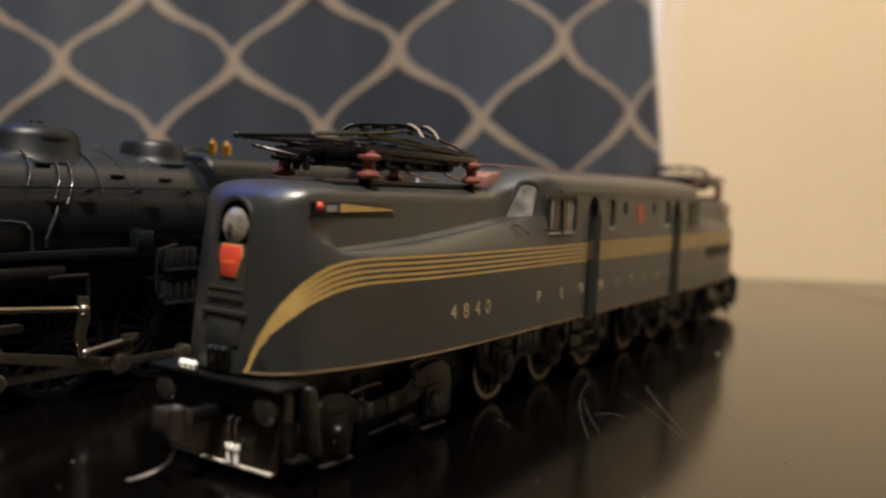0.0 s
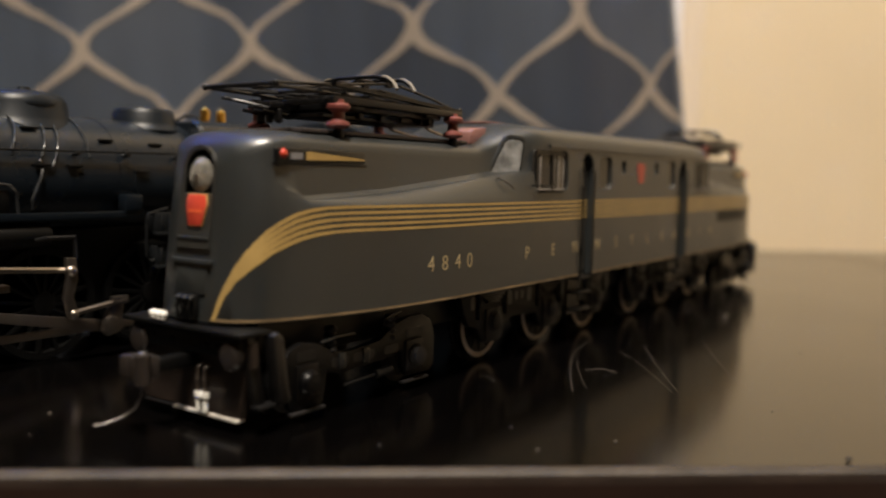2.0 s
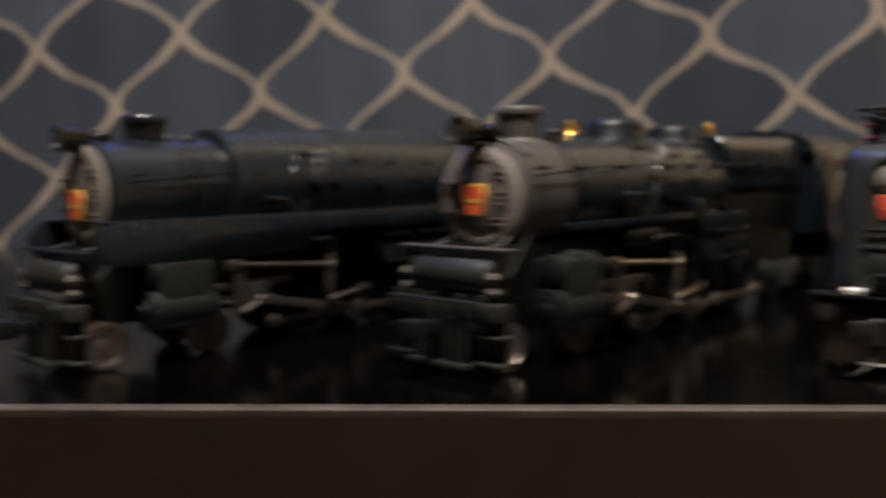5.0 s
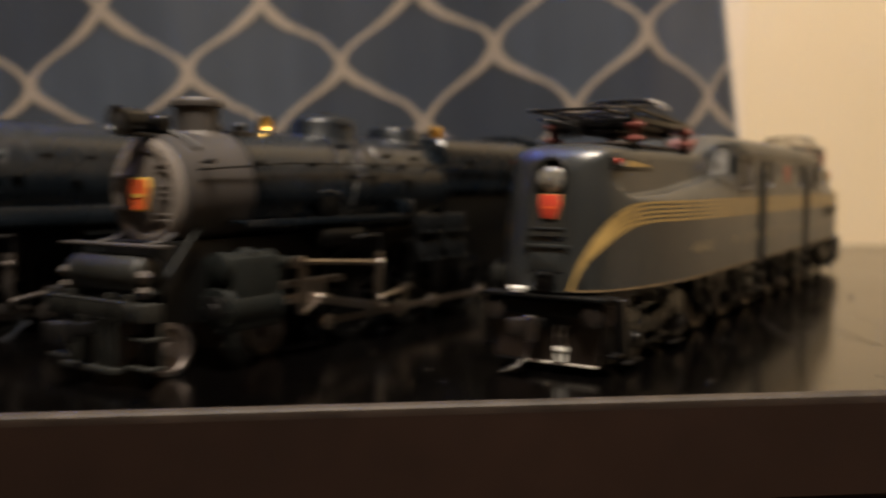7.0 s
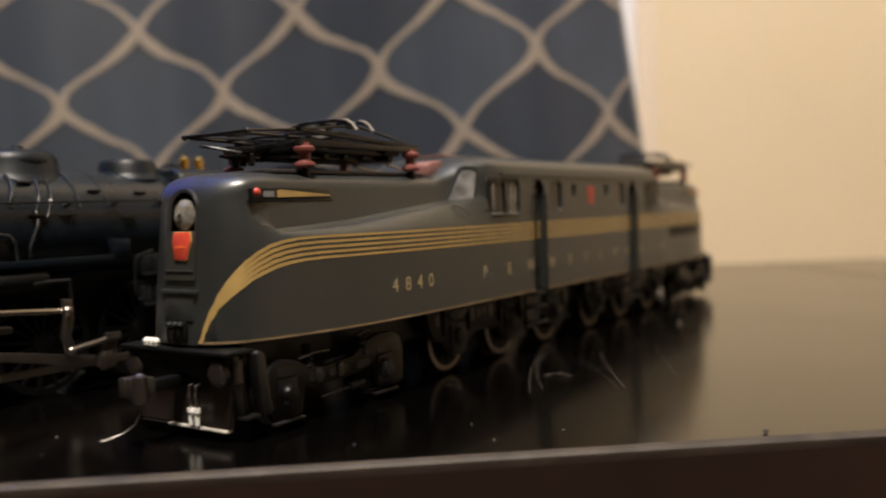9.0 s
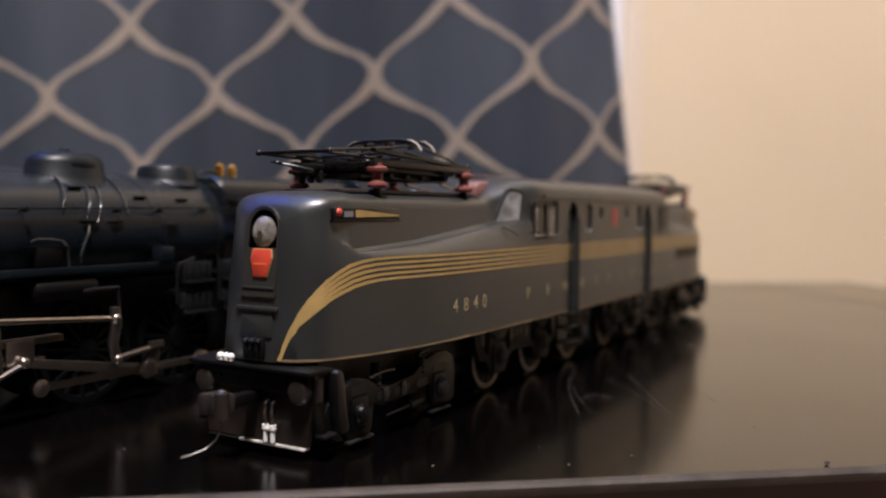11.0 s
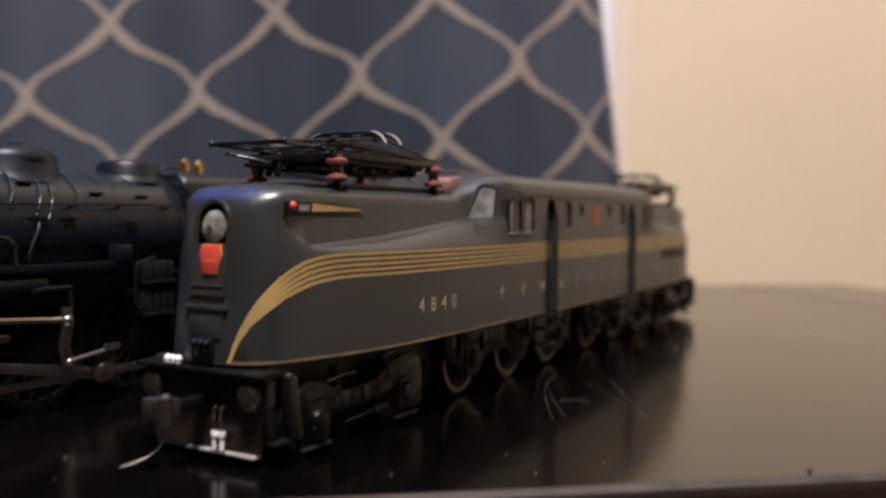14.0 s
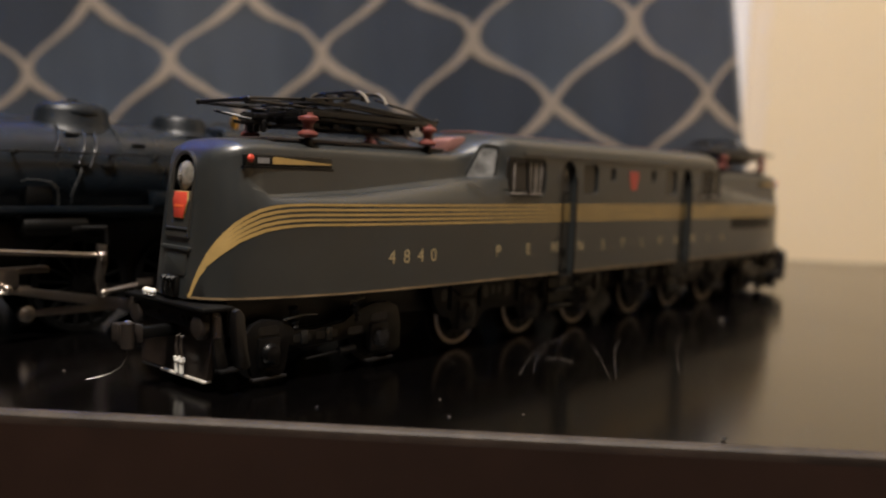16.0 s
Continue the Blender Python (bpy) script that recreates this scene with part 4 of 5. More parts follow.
        rings = [ring(t, Vector((x, y + sgn * h, zc)), a * q, b * q, 36) for h, q in prof]
        skin(t, rings + [rings[0]], cap=False)
        bmesh.ops.recalc_face_normals(t, faces=t.faces)
        part("tyre", t, DRIVER_RIM if spokes else GREY, ob, "scuffed metal rim" if spokes else "")
        if spokes:
            s = B()
            for k in range(spokes):
                m = Matrix.Translation((x, y, zc)) @ Matrix.Rotation(2 * math.pi * k / spokes, 4, "Y")
                box(s, -0.28, 0.28, -0.45, 0.45, 0.8, r - 1.2, 0.0, m)
            lathe(s, (x, y, zc), (0, sgn, 0), [(0, 1.7), (0.6, 1.6), (0.8, 1.0)], 14)
            part("spokes", s, WHEEL, ob)
        return ob

    for half in (0, 1):
        X = (lambda v: LENGTH - v) if half else (lambda v: v)
        part("underframe", box(B(), *sorted((X(4), X(129.6))), -9.2, 9.2, 9.5, 16.4, 0.3), BLACK, loco, "black underframe")
        for sgn in (-1, 1):
            # Driver frame with round openings and axle boxes.
            fr = [(54, 15.9), (124, 15.9), (124, 10.5), (121, 7.0), (119.2, 4.6), (117.6, 4.2), (113.2, 4.2), (111.6, 4.8), (109.6, 8.2), (99, 8.6), (96.2, 7.4), (94.5, 4.6), (93, 4.2), (88.6, 4.2), (87.0, 4.8), (85.0, 8.2), (74.5, 8.6), (71.6, 7.4), (69.8, 4.6), (68.2, 4.2), (63.8, 4.2), (62.2, 4.8), (60.4, 7.6), (57.0, 8.6), (55.0, 11.4)]
            bm = prism(B(), [(X(a), b) for a, b in fr], "y", *sorted((sgn * 11.2, sgn * 12.6)), 0.15)
            box(bm, *sorted((X(57), X(123.5))), *sorted((sgn * 12.5, sgn * 12.95)), 14.9, 15.6, 0.15)
            side = part("driver_frame", bm, GREY, loco, "worn grey-black driver frame")
            for x, w, z0, z1 in ((58.6, 1.1, 11.6, 14.4), (73.0, 0.9, 11.2, 14.4), (75.8, 0.7, 12.0, 14.0), (78.2, 0.7, 12.0, 14.0), (81.4, 1.1, 11.2, 14.4), (97.2, 0.9, 11.2, 14.4), (100.2, 0.7, 12.0, 14.0), (102.6, 0.7, 12.0, 14.0), (105.8, 1.1, 11.2, 14.4), (121.4, 0.9, 11.6, 14.4)):
                part("frame_hole", prism(B(), rounded(X(x) - w, X(x) + w, z0, z1, w * 0.9), "y", *sorted((sgn * 12.5, sgn * 12.66))), GLOSSBLACK, side)
            for x in (65.5, 90.2, 114.9):
                j = lathe(B(), (X(x) + 0.6, sgn * 12.4, 8.6), (0, sgn, 0), [(0, 2.4), (0.9, 2.4), (1.2, 2.0), (1.6, 1.9), (1.9, 1.4), (2.0, 0.4)], 20)
                box(j, X(x) - 2.4, X(x) + 3.6, *sorted((sgn * 12.4, sgn * 13.1)), 4.6, 11.4, 0.3)
                part("axle_box", j, AXLEBOX, side, "paler grey axle box")
                for k in range(4):
                    w = 5.6 - 1.1 * k
                    part("spring_leaf", box(B(), X(x) - w, X(x) + w, *sorted((sgn * 12.5, sgn * 13.3)), 12.6 + 0.62 * (3 - k), 13.1 + 0.62 * (3 - k), 0.1), BLACK, side)
                for dx in (-5.2, 5.2):
                    part("spring_hanger", rod(B(), (X(x) + dx, sgn * 13.0, 9.6), (X(x) + dx, sgn * 13.0, 15.2), 0.35, 8), GREY, side)
                wheel("driving_wheel", X(x), sgn * 9.6, 7.5, 12, sgn, loco)
            # Guiding truck side frame: a bone shape with two journals.
            tf = [(4.4, 9.5), (6.5, 11.8), (9, 12.6), (12.5, 12.0), (16, 10.2), (20, 9.6), (28, 10.2), (32, 12.4), (36, 13.4), (40, 13.4), (43, 12.0), (44, 9.0), (44, 3.4), (42.5, 2.4), (35.5, 2.6), (34.4, 4.2), (34.0, 7.4), (28.5, 6.6), (18, 6.2), (14.8, 7.0), (14.0, 2.6), (12.8, 1.6), (7.6, 1.4), (6.4, 2.6), (5.6, 6.0)]
            tr = part("truck_frame", prism(B(), [(X(a), b) for a, b in tf], "y", *sorted((sgn * 12.3, sgn * 13.6)), 0.35), TRUCK, loco, "black guiding truck frame")
            for x in (10.0, 37.5):
                jb = box(B(), X(x) - 2.5, X(x) + 2.5, *sorted((sgn * 13.4, sgn * 14.0)), 3.6, 9.2, 0.4)
                lathe(jb, (X(x), sgn * 13.8, 6.3), (0, sgn, 0), [(0, 2.0), (0.6, 2.0), (1.0, 1.6), (1.5, 1.5), (1.7, 0.4)], 18)
                part("journal_box", jb, AXLEBOX if x > 20 else TRUCK, tr, "paler grey journal box" if x > 20 else "")
                wheel("guiding_wheel", X(x), sgn * 9.4, 4.8, 0, sgn, loco)
                part("journal_slot", prism(B(), rounded(X(x) - 2.3, X(x) + 2.3, 9.6, 11.2, 0.7), "y", *sorted((sgn * 13.5, sgn * 13.68))), GLOSSBLACK, tr)
                part("foot_pad", box(B(), X(x) - 3.8, X(x) + 3.8, *sorted((sgn * 13.2, sgn * 14.3)), 1.5, 2.0, 0.12), AXLEBOX, tr)
            for xa, xb in ((15.6, 19.8), (21.0, 26.4), (29.0, 33.0)):
                part("frame_slot", prism(B(), rounded(min(X(xa), X(xb)), max(X(xa), X(xb)), 7.5, 9.0, 0.6), "y", *sorted((sgn * 13.5, sgn * 13.68))), GLOSSBLACK, tr)
            for x in (16.2, 31.4):
                part("coil_spring", lathe(B(), (X(x), sgn * 12.8, 9.8), (0, 0, 1), [(0.55 * k, 1.15 if k % 2 else 0.85) for k in range(9)], 12), GREY, tr)
            part("brake_cylinder", lathe(B(), (X(28), sgn * 13.2, 4.4), (d if half else 1, 0, 0.05), [(-9, 0.25), (-1, 0.3), (-0.9, 0.8), (3.2, 0.8), (3.4, 0.4)], 12), GREY, tr)
            eq = B()
            tube(eq, [(X(13), sgn * 13.7, 12.0), (X(17), sgn * 13.9, 12.6), (X(21), sgn * 13.7, 12.4)], 0.3, 6)
            tube(eq, [(X(29), sgn * 14.0, 13.9), (X(31), sgn * 14.2, 14.5), (X(33), sgn * 14.0, 14.6)], 0.25, 6)
            box(eq, X(18) - 0.8, X(18) + 0.8, *sorted((sgn * 12.8, sgn * 14.0)), 7.0, 9.6, 0.15)
            box(eq, X(24) - 0.8, X(24) + 0.8, *sorted((sgn * 12.8, sgn * 14.0)), 7.0, 9.6, 0.15)
            part("brake_rigging", eq, PUMP, tr)
    return loco


electric = build_electric()


def draw_in(ob):
    """The far end of the model is a little shorter than the near one."""
    for child in ob.children:
        if child.type == "MESH":
            for v in child.data.vertices:
                if v.co.x > 0.222:
                    v.co.x -= (v.co.x - 0.222) * (0.125 if v.co.z > 0.0158 else 0.09)
        draw_in(child)


draw_in(electric)


def build_pantograph(x_mid, flip):
    """A lowered diamond pantograph on four red insulators."""
    p = thing("pantograph", "black lowered pantograph on four red insulators on the locomotive roof", "pantograph", "pantographs on the locomotive")
    d = -1 if flip else 1
    X = lambda v: x_mid + d * (v - 38.0)
    for x in (21.3, 54.6):
        for y in (-9.4, 9.4):
            st = B()
            lathe(st, (X(x), y, 44.3), (0, 0, 1), [(0, 1.0), (1.2, 0.8), (1.8, 0.7)], 14)
            base = part("insulator_base", st, GREY, p)
            st = B()
            lathe(st, (X(x), y, 45.9), (0, 0, 1), [(0, 0.9), (0.2, 1.7), (0.6, 2.0), (1.0, 1.9), (1.3, 1.35), (1.7, 1.05), (2.7, 1.05), (3.0, 1.4), (3.3, 1.95), (3.8, 2.0), (4.15, 1.6), (4.3, 1.0), (4.8, 0.9)], 20)
            part("insulator", st, INSUL, base, "red-brown insulator")
    # Base frame.
    b = B()
    for y in (-9.4, 9.4):
        box(b, *sorted((X(19.5), X(57))), y - 0.6, y + 0.7, 50.0, 51.2, 0.2)
    for x in (21.3, 34, 45, 54.6):
        box(b, X(x) - 0.6, X(x) + 0.6, -9.4, 9.4, 50.1, 51.0, 0.15)
    part("base_frame", b, PANBLACK, p)
    # Springs, levers and cross bars in the middle.
    for y in (-4.2, 4.2):
        part("spring", lathe(B(), (X(24), y, 50.8), (d, 0, 0), [(0, 0.5), (0.5, 1.0), (16, 1.0), (16.5, 0.4)], 12), PANBLACK, p)
        part("bearing", box(B(), *sorted((X(42), X(47))), y - 1.3, y + 1.3, 48.2, 51.2, 0.3), PANBLACK, p)
    part("cylinder", box(B(), *sorted((X(30), X(36))), -2.0, 2.0, 47.6, 51.4, 0.4), PANBLACK, p)
    part("shaft", lathe(B(), (X(50), -7.5, 49.0), (0, 1, 0), [(0, 0.9), (15, 0.9)], 12), PANBLACK, p)
    for y in (-6.3, 6.3):
        part("girder", box(B(), *sorted((X(23), X(53))), y - 1.2, y + 1.2, 49.2, 50.4, 0.3), PANBLACK, p)
    for x0, x1 in ((25, 29), (47, 52)):
        part("cross_beam", box(B(), *sorted((X(x0), X(x1))), -8.5, 8.5, 49.4, 50.7, 0.3), PANBLACK, p)
    part("tray", box(B(), *sorted((X(22), X(54))), -5.2, 5.2, 48.0, 48.7, 0.2), PANBLACK, p)
    for x in (26, 31, 37, 43, 49):
        part("cross_bar", box(B(), X(x) - 0.7, X(x) + 0.7, -6.2, 6.2, 48.2, 49.3, 0.2), PANBLACK, p)
    for y in (-8.4, -3.0, 3.0, 8.4):
        part("rail", box(B(), *sorted((X(21), X(56))), y - 0.4, y + 0.4, 51.0, 51.7, 0.12), PANBLACK, p)
        part("link", tube(B(), [(X(18), y, 52.2), (X(34), y * 0.9, 53.4), (X(46), y * 0.8, 52.6)], 0.26, 6), PANBLACK, p)
    for x in (18, 24, 30, 46, 52):
        part("cross_rod", rod(B(), (X(x), -8.8, 52.0), (X(x), 8.8, 52.0), 0.26, 6), PANBLACK, p)
    # Latch gear by the outer end, hung under the frame.
    lg = B()
    box(lg, *sorted((X(17.5), X(22.5))), 2.6, 8.2, 49.4, 50.6, 0.25)
    for y in (3.2, 5.4, 7.6):
        rod(lg, (X(16.2), y, 49.0), (X(25.0), y, 48.2), 0.34, 8)
        lathe(lg, (X(20.0), y, 47.0), (0, 0, 1), [(0, 0.4), (0.3, 0.75), (2.2, 0.75), (2.6, 0.4)], 10)
    tube(lg, [(X(16.0), 1.5, 49.2), (X(13.0), 3.5, 49.9), (X(11.5), 6.5, 50.6), (X(12.5), 8.6, 50.8)], 0.3, 8)
    part("latch_gear", lg, PANBLACK, p)
    c = B()
    for y in (-5, 5):
        tube(c, [(X(49), y, 49.4), (X(53), y * 0.9, 47.6), (X(58), y * 0.8, 46.8), (X(62), y * 0.7, 46.4)], 0.3, 6)
    part("bus_bar", c, STEEL, p, "bright bus bars")
    # Lower arms reach out to both ends, upper arms fold back to the shoe.
    lo, up = B(), B()
    for y in (-7.6, 7.6):
        tube(lo, [(X(32), y, 51.2), (X(20), y, 51.8), (X(8.5), y * 0.93, 52.0)], 0.33, 8)
        tube(lo, [(X(44), y, 51.2), (X(52), y, 51.6), (X(58.5), y * 0.93, 51.4)], 0.33, 8)
        tube(up, [(X(9.0), y * 0.9, 52.4), (X(24), y * 0.8, 53.6), (X(38), y * 0.75, 55.0)], 0.25, 8)
        tube(up, [(X(58), y * 0.9, 51.8), (X(52), y * 0.8, 53.4), (X(42), y * 0.75, 55.0)], 0.25, 8)
    for x, z in ((8.5, 52.2), (58.5, 51.6)):
        rod(lo, (X(x), -8.2, z), (X(x), 8.2, z), 0.36, 8)
        for y in (-8.2, 8.2):
            ball(lo, (X(x), y, z), 0.6, 1, 10)
    tube(lo, [(X(32), -7.6, 51.4), (X(8.5), 7.0, 52.2)], 0.25, 6)
    tube(lo, [(X(44), -7.6, 51.4), (X(58.5), 7.0, 51.6)], 0.25, 6)
    part("lower_arm", lo, PANBLACK, p)
    tube(up, [(X(9.0), -6.8, 52.6), (X(38), 5.7, 55.0)], 0.22, 6)
    tube(up, [(X(58), -6.8, 52.0), (X(42), 5.7, 55.0)], 0.22, 6)
    part("upper_arm", up, PANBLACK, p)
    # Sloping cover plate at the inner side and the shoe with turned-down horns.
    pl = B()
    prism(pl, [(X(20), 53.4), (X(20.2), 52.8), (X(57), 50.9), (X(57), 51.5)], "y", -9.9, -8.7)
    prism(pl, [(X(20), 53.4), (X(20.2), 52.8), (X(57), 50.9), (X(57), 51.5)], "y", 8.7, 9.9)
    part("side_bar", pl, PANBLACK, p)
    for k, x in enumerate((36.4, 41.6)):
        sh = B()
        tube(sh, [(X(x), -9.6, 53.9), (X(x), -8.6, 55.0), (X(x), -7.2, 55.8), (X(x), -4.5, 56.2), (X(x), 4.5, 56.2), (X(x), 7.2, 55.8), (X(x), 8.6, 55.0), (X(x), 9.6, 53.9)], 0.36, 8)
        sho = part("shoe", sh, PANBLACK, p)
        for sg in (-1, 1):
            part("horn", tube(B(), [(X(x), sg * 9.7, 53.75), (X(x), sg * 8.7, 55.1), (X(x), sg * 7.3, 55.95), (X(x), sg * 6.4, 56.1)], 0.38, 8), PANBLACK if flip else HORN, sho, "" if flip else "bare metal horn")
    sb = B()
    for y in (-5.6, 0, 5.6):
        rod(sb, (X(36.4), y, 55.9), (X(41.6), y, 55.9), 0.28, 6)
        box(sb, X(38.2), X(39.8), y - 0.4, y + 0.4, 54.4, 56.0) if d > 0 else box(sb, X(39.8), X(38.2), y - 0.4, y + 0.4, 54.4, 56.0)
    part("shoe_carrier", sb, PANBLACK, p)
    return p


build_pantograph(38.0, False)
build_pantograph(222.0, True)

# ---- steam locomotives ----


def spoked_wheel(x, y, r, n, sgn, par, name="driving_wheel"):
    w = B()
    a, b = Vector((1, 0, 0)), Vector((0, 0, 1))
    prof = [(-1.8, r - 1.6), (-1.8, r + 0.35), (-1.3, r + 0.35), (-1.1, r), (0.4, r - 0.1), (0.5, r - 0.3), (0.5, r - 1.5), (0.2, r - 1.6)]
    rings = [ring(w, Vector((x, y + sgn * h, r)), a * q, b * q, 40) for h, q in prof]
    skin(w, rings + [rings[0]], cap=False)
    bmesh.ops.recalc_face_normals(w, faces=w.faces)
    ob = part(name, w, WHEEL, par, "black spoked wheel")
    t = B()
    prof = [(0.3, r - 0.05), (0.55, r - 0.15), (0.56, r - 0.8), (0.3, r - 0.85)]
    rings = [ring(t, Vector((x, y + sgn * h, r)), a * q, b * q, 40) for h, q in prof]
    skin(t, rings + [rings[0]], cap=False)
    bmesh.ops.recalc_face_normals(t, faces=t.faces)
    part("tyre", t, WHEEL, ob)
    s = B()
    for k in range(n):
        m = Matrix.Translation((x, y, r)) @ Matrix.Rotation(2 * math.pi * (k + 0.3) / n, 4, "Y")
        box(s, -0.35, 0.35, -0.5, 0.5, 0.8, r - 1.4, 0.0, m)
    lathe(s, (x, y - sgn * 0.6, r), (0, sgn, 0), [(0, r * 0.22), (1.5, r * 0.2), (1.7, r * 0.12)], 16)
    part("spokes", s, WHEEL, ob)
    part("web", lathe(B(), (x, y - sgn * 1.5, r), (0, sgn, 0), [(0, r - 1.5), (0.3, r - 1.5)], 32), WHEEL, ob)
    return ob


def round_boiler(bm, rows, n=40):
    """Turned along x: rows of (x, centre height, radius)."""
    skin(bm, [ring(bm, (x, 0, z), Vector((0, r, 0)), Vector((0, 0, r)), n) for x, z, r in rows])
    bmesh.ops.recalc_face_normals(bm, faces=bm.faces)
    return bm


def build_steam(label, skirted):
    """Pacific type: smokebox front at x = -42, centre line y = 0."""
    e = thing("steam_locomotive", label, "model train", "steam locomotives")
    ZC = 38.2 if skirted else 36.3
    ROD = DARKROD if skirted else STEEL
    # Boiler.
    if skirted:
        rows = [(-14.5, ZC, 12.6), (-14, ZC, 13.6), (8, ZC, 14.8), (45, ZC, 15.2), (100, ZC, 15.2)]
    else:
        rows = [(-24.7, ZC, 11.6), (-24.5, ZC, 12.1), (7, ZC, 12.9), (44, ZC, 13.2), (46, ZC, 13.2)]
    boiler = part("boiler", round_boiler(B(), rows), BOILER, e, "dark green-black boiler")
    FRONT, JOINT = (-43.4, -14.2) if skirted else (-41.8, -24.5)
    sb = round_boiler(B(), [(FRONT - 0.4, ZC - 0.95, 11.0), (FRONT + 0.3, ZC - 0.9, 11.9), (JOINT, ZC, 11.9), (JOINT + 0.1, ZC, 11)])
    part("smokebox", sb, BOILER if skirted else GRAPHITE, e, "grey graphite smokebox")
    if not skirted:
        # Square-shouldered firebox.
        fb = B()
        rings = []
        for x, w, zt in ((45.4, 12.9, 49.6), (46, 13.3, 50.0), (100, 13.3, 50.6)):
            prof = rounded(-w, w, 32.0, zt, 4.6, 6)
            rings.append([fb.verts.new((x, a, b)) for a, b in prof])
        skin(fb, rings)
        bmesh.ops.recalc_face_normals(fb, faces=fb.faces)
        part("firebox", fb, BOILER, e, "dark square-shouldered firebox")
    # Boiler bands.
    for x, r in ((-24.4, 12.3), (24, 13.17), (43.5, 13.4)) if not skirted else ((-13.9, 13.9), (20, 15.1), (60, 15.4)):
        bd = B()
        lathe(bd, (x, 0, ZC), (1, 0, 0), [(0, r - 0.4), (0, r), (0.9, r), (0.9, r - 0.4)], 40)
        part("boiler_band", bd, BOILER, boiler)
    # Smokebox front: ring with bolts, dished door, hinges, keystone plate.
    f = lathe(B(), (FRONT, 0, ZC - 1.0), (-1, 0, 0), [(0, 11.0), (0.5, 11.0), (1.0, 10.4), (1.4, 9.6), (1.3, 8.2), (0.6, 8.0)], 40)
    fr = part("smokebox_front", f, RINGGREY, e, "pale grey smokebox front ring")
    dr = part("smokebox_door", lathe(B(), (FRONT - 0.4, 0, ZC - 1.0), (-1, 0, 0), [(0, 7.8), (0.5, 7.8), (0.8, 7.4), (1.3, 5.8), (1.6, 3.5), (1.8, 0.5)], 36), DOORGREY, e, "grey dished smokebox door")
    bl = B()
    for k in range(24):
        a = 2 * math.pi * k / 24
        lathe(bl, (FRONT - 0.9, 9.2 * math.cos(a), ZC - 1.0 + 9.2 * math.sin(a)), (-1, 0, 0), [(0, 0.35), (0.4, 0.35), (0.5, 0.2)], 6)
    part("bolts", bl, GRAPHITE, fr)
    for z in (-3.2, 3.2):
        part("hinge", box(B(), FRONT - 2.2, FRONT - 0.8, 1.5, 8.8, ZC + z - 1.5, ZC + z - 0.5, 0.2), DOORGREY, dr)
    for z in (-5.4, -4.2, -1.2, 0, 1.2, 4.2, 5.4):
        part("dog", box(B(), FRONT - 1.8, FRONT - 0.8, -7.2, -3.6 - abs(z) * 0.1, ZC + z - 1.25, ZC + z - 0.75, 0.1), DOORGREY, dr)
    key = [(-2.2, 37.9), (-2.6, 36.2), (-1.7, 32.0), (1.7, 32.0), (2.6, 36.2), (2.2, 37.9)]
    rim = part("keystone_rim", prism(B(), [(a * 1.18, 35 + (b - 35) * 1.14) for a, b in key], "x", FRONT - 2.6, FRONT - 1.6, 0.1), YELLOW, e, "gold-edged keystone plate")
    part("keystone_plate", prism(B(), key, "x", FRONT - 2.8, FRONT - 2.5), REDLIT, rim, "orange-red keystone plate")
    part("keystone_band", box(B(), FRONT - 2.9, FRONT - 2.78, -1.7, 1.7, 34.4, 35.1), YELLOW, rim)
    # Headlight, generator and their brackets over the smokebox.
    hd = lathe(B(), (-43.0, 0, 49.2), (-1, 0, 0), [(0, 1.6), (0.5, 2.5), (5.2, 2.6), (5.4, 2.9), (6.2, 2.9), (6.2, 2.4), (5.8, 2.2)], 24)
    box(hd, -46.5, -41, -2.6, 2.6, 46.2, 47.0, 0.2)
    h = part("headlight", hd, GLOSSBLACK, e, "black drum headlight")
    part("lens", lathe(B(), (-48.6, 0, 49.2), (-1, 0, 0), [(0, 2.2), (0.3, 2.0), (0.5, 0.6)], 20), DOORPANE, h)
    g = lathe(B(), (-40.5, -3.8, 48.9), (0, 1, 0), [(0, 1.4), (0.4, 1.8), (4, 1.8), (4.2, 2.2), (5, 2.2), (5.2, 1.2), (7.6, 1.0)], 18)
    tube(g, [(-40, -2, 48), (-38, -6, 46.2), (-37, -9, 44)], 0.5, 8)
    part("generator", g, BLACK, e, "black turbo generator")
    st = lathe(B(), (-29.4, 0, 46.6), (0, 0, 1), [(0, 5.6), (0.6, 4.9), (1.4, 4.3), (6.2, 4.7), (6.4, 5.2), (7.3, 5.4), (7.8, 5.2), (8.2, 4.8), (8.1, 3.6), (4, 3.4)], 28)
    part("chimney", st, CHIMNEY if not skirted else BOILER, e, "grey flared chimney")
    sv = B()
    for y in (-3.6, 3.6):
        lathe(sv, (-21, y, 47), (0, 0, 1), [(0, 1.6), (2.5, 1.5), (3.2, 0.9)], 14)
    box(sv, -24.4, -18, -5.4, -3.8, 43.6, 48.4, 0.4)
    part("feed_fitting", sv, GLOSSBLACK, e)
    if not skirted:
        # Brass bell in a bracket.
        br = B()
        tube(br, [(-9.5, -2.4, 48), (-9.5, -2.4, 51.2), (-9.5, -1.9, 52.2), (-9.5, 1.9, 52.2), (-9.5, 2.4, 51.2), (-9.5, 2.4, 48)], 0.35, 8)
        box(br, -11, -8, -2.8, 2.8, 47.4, 48.6, 0.2)
        bk = part("bell_bracket", br, BLACK, e)
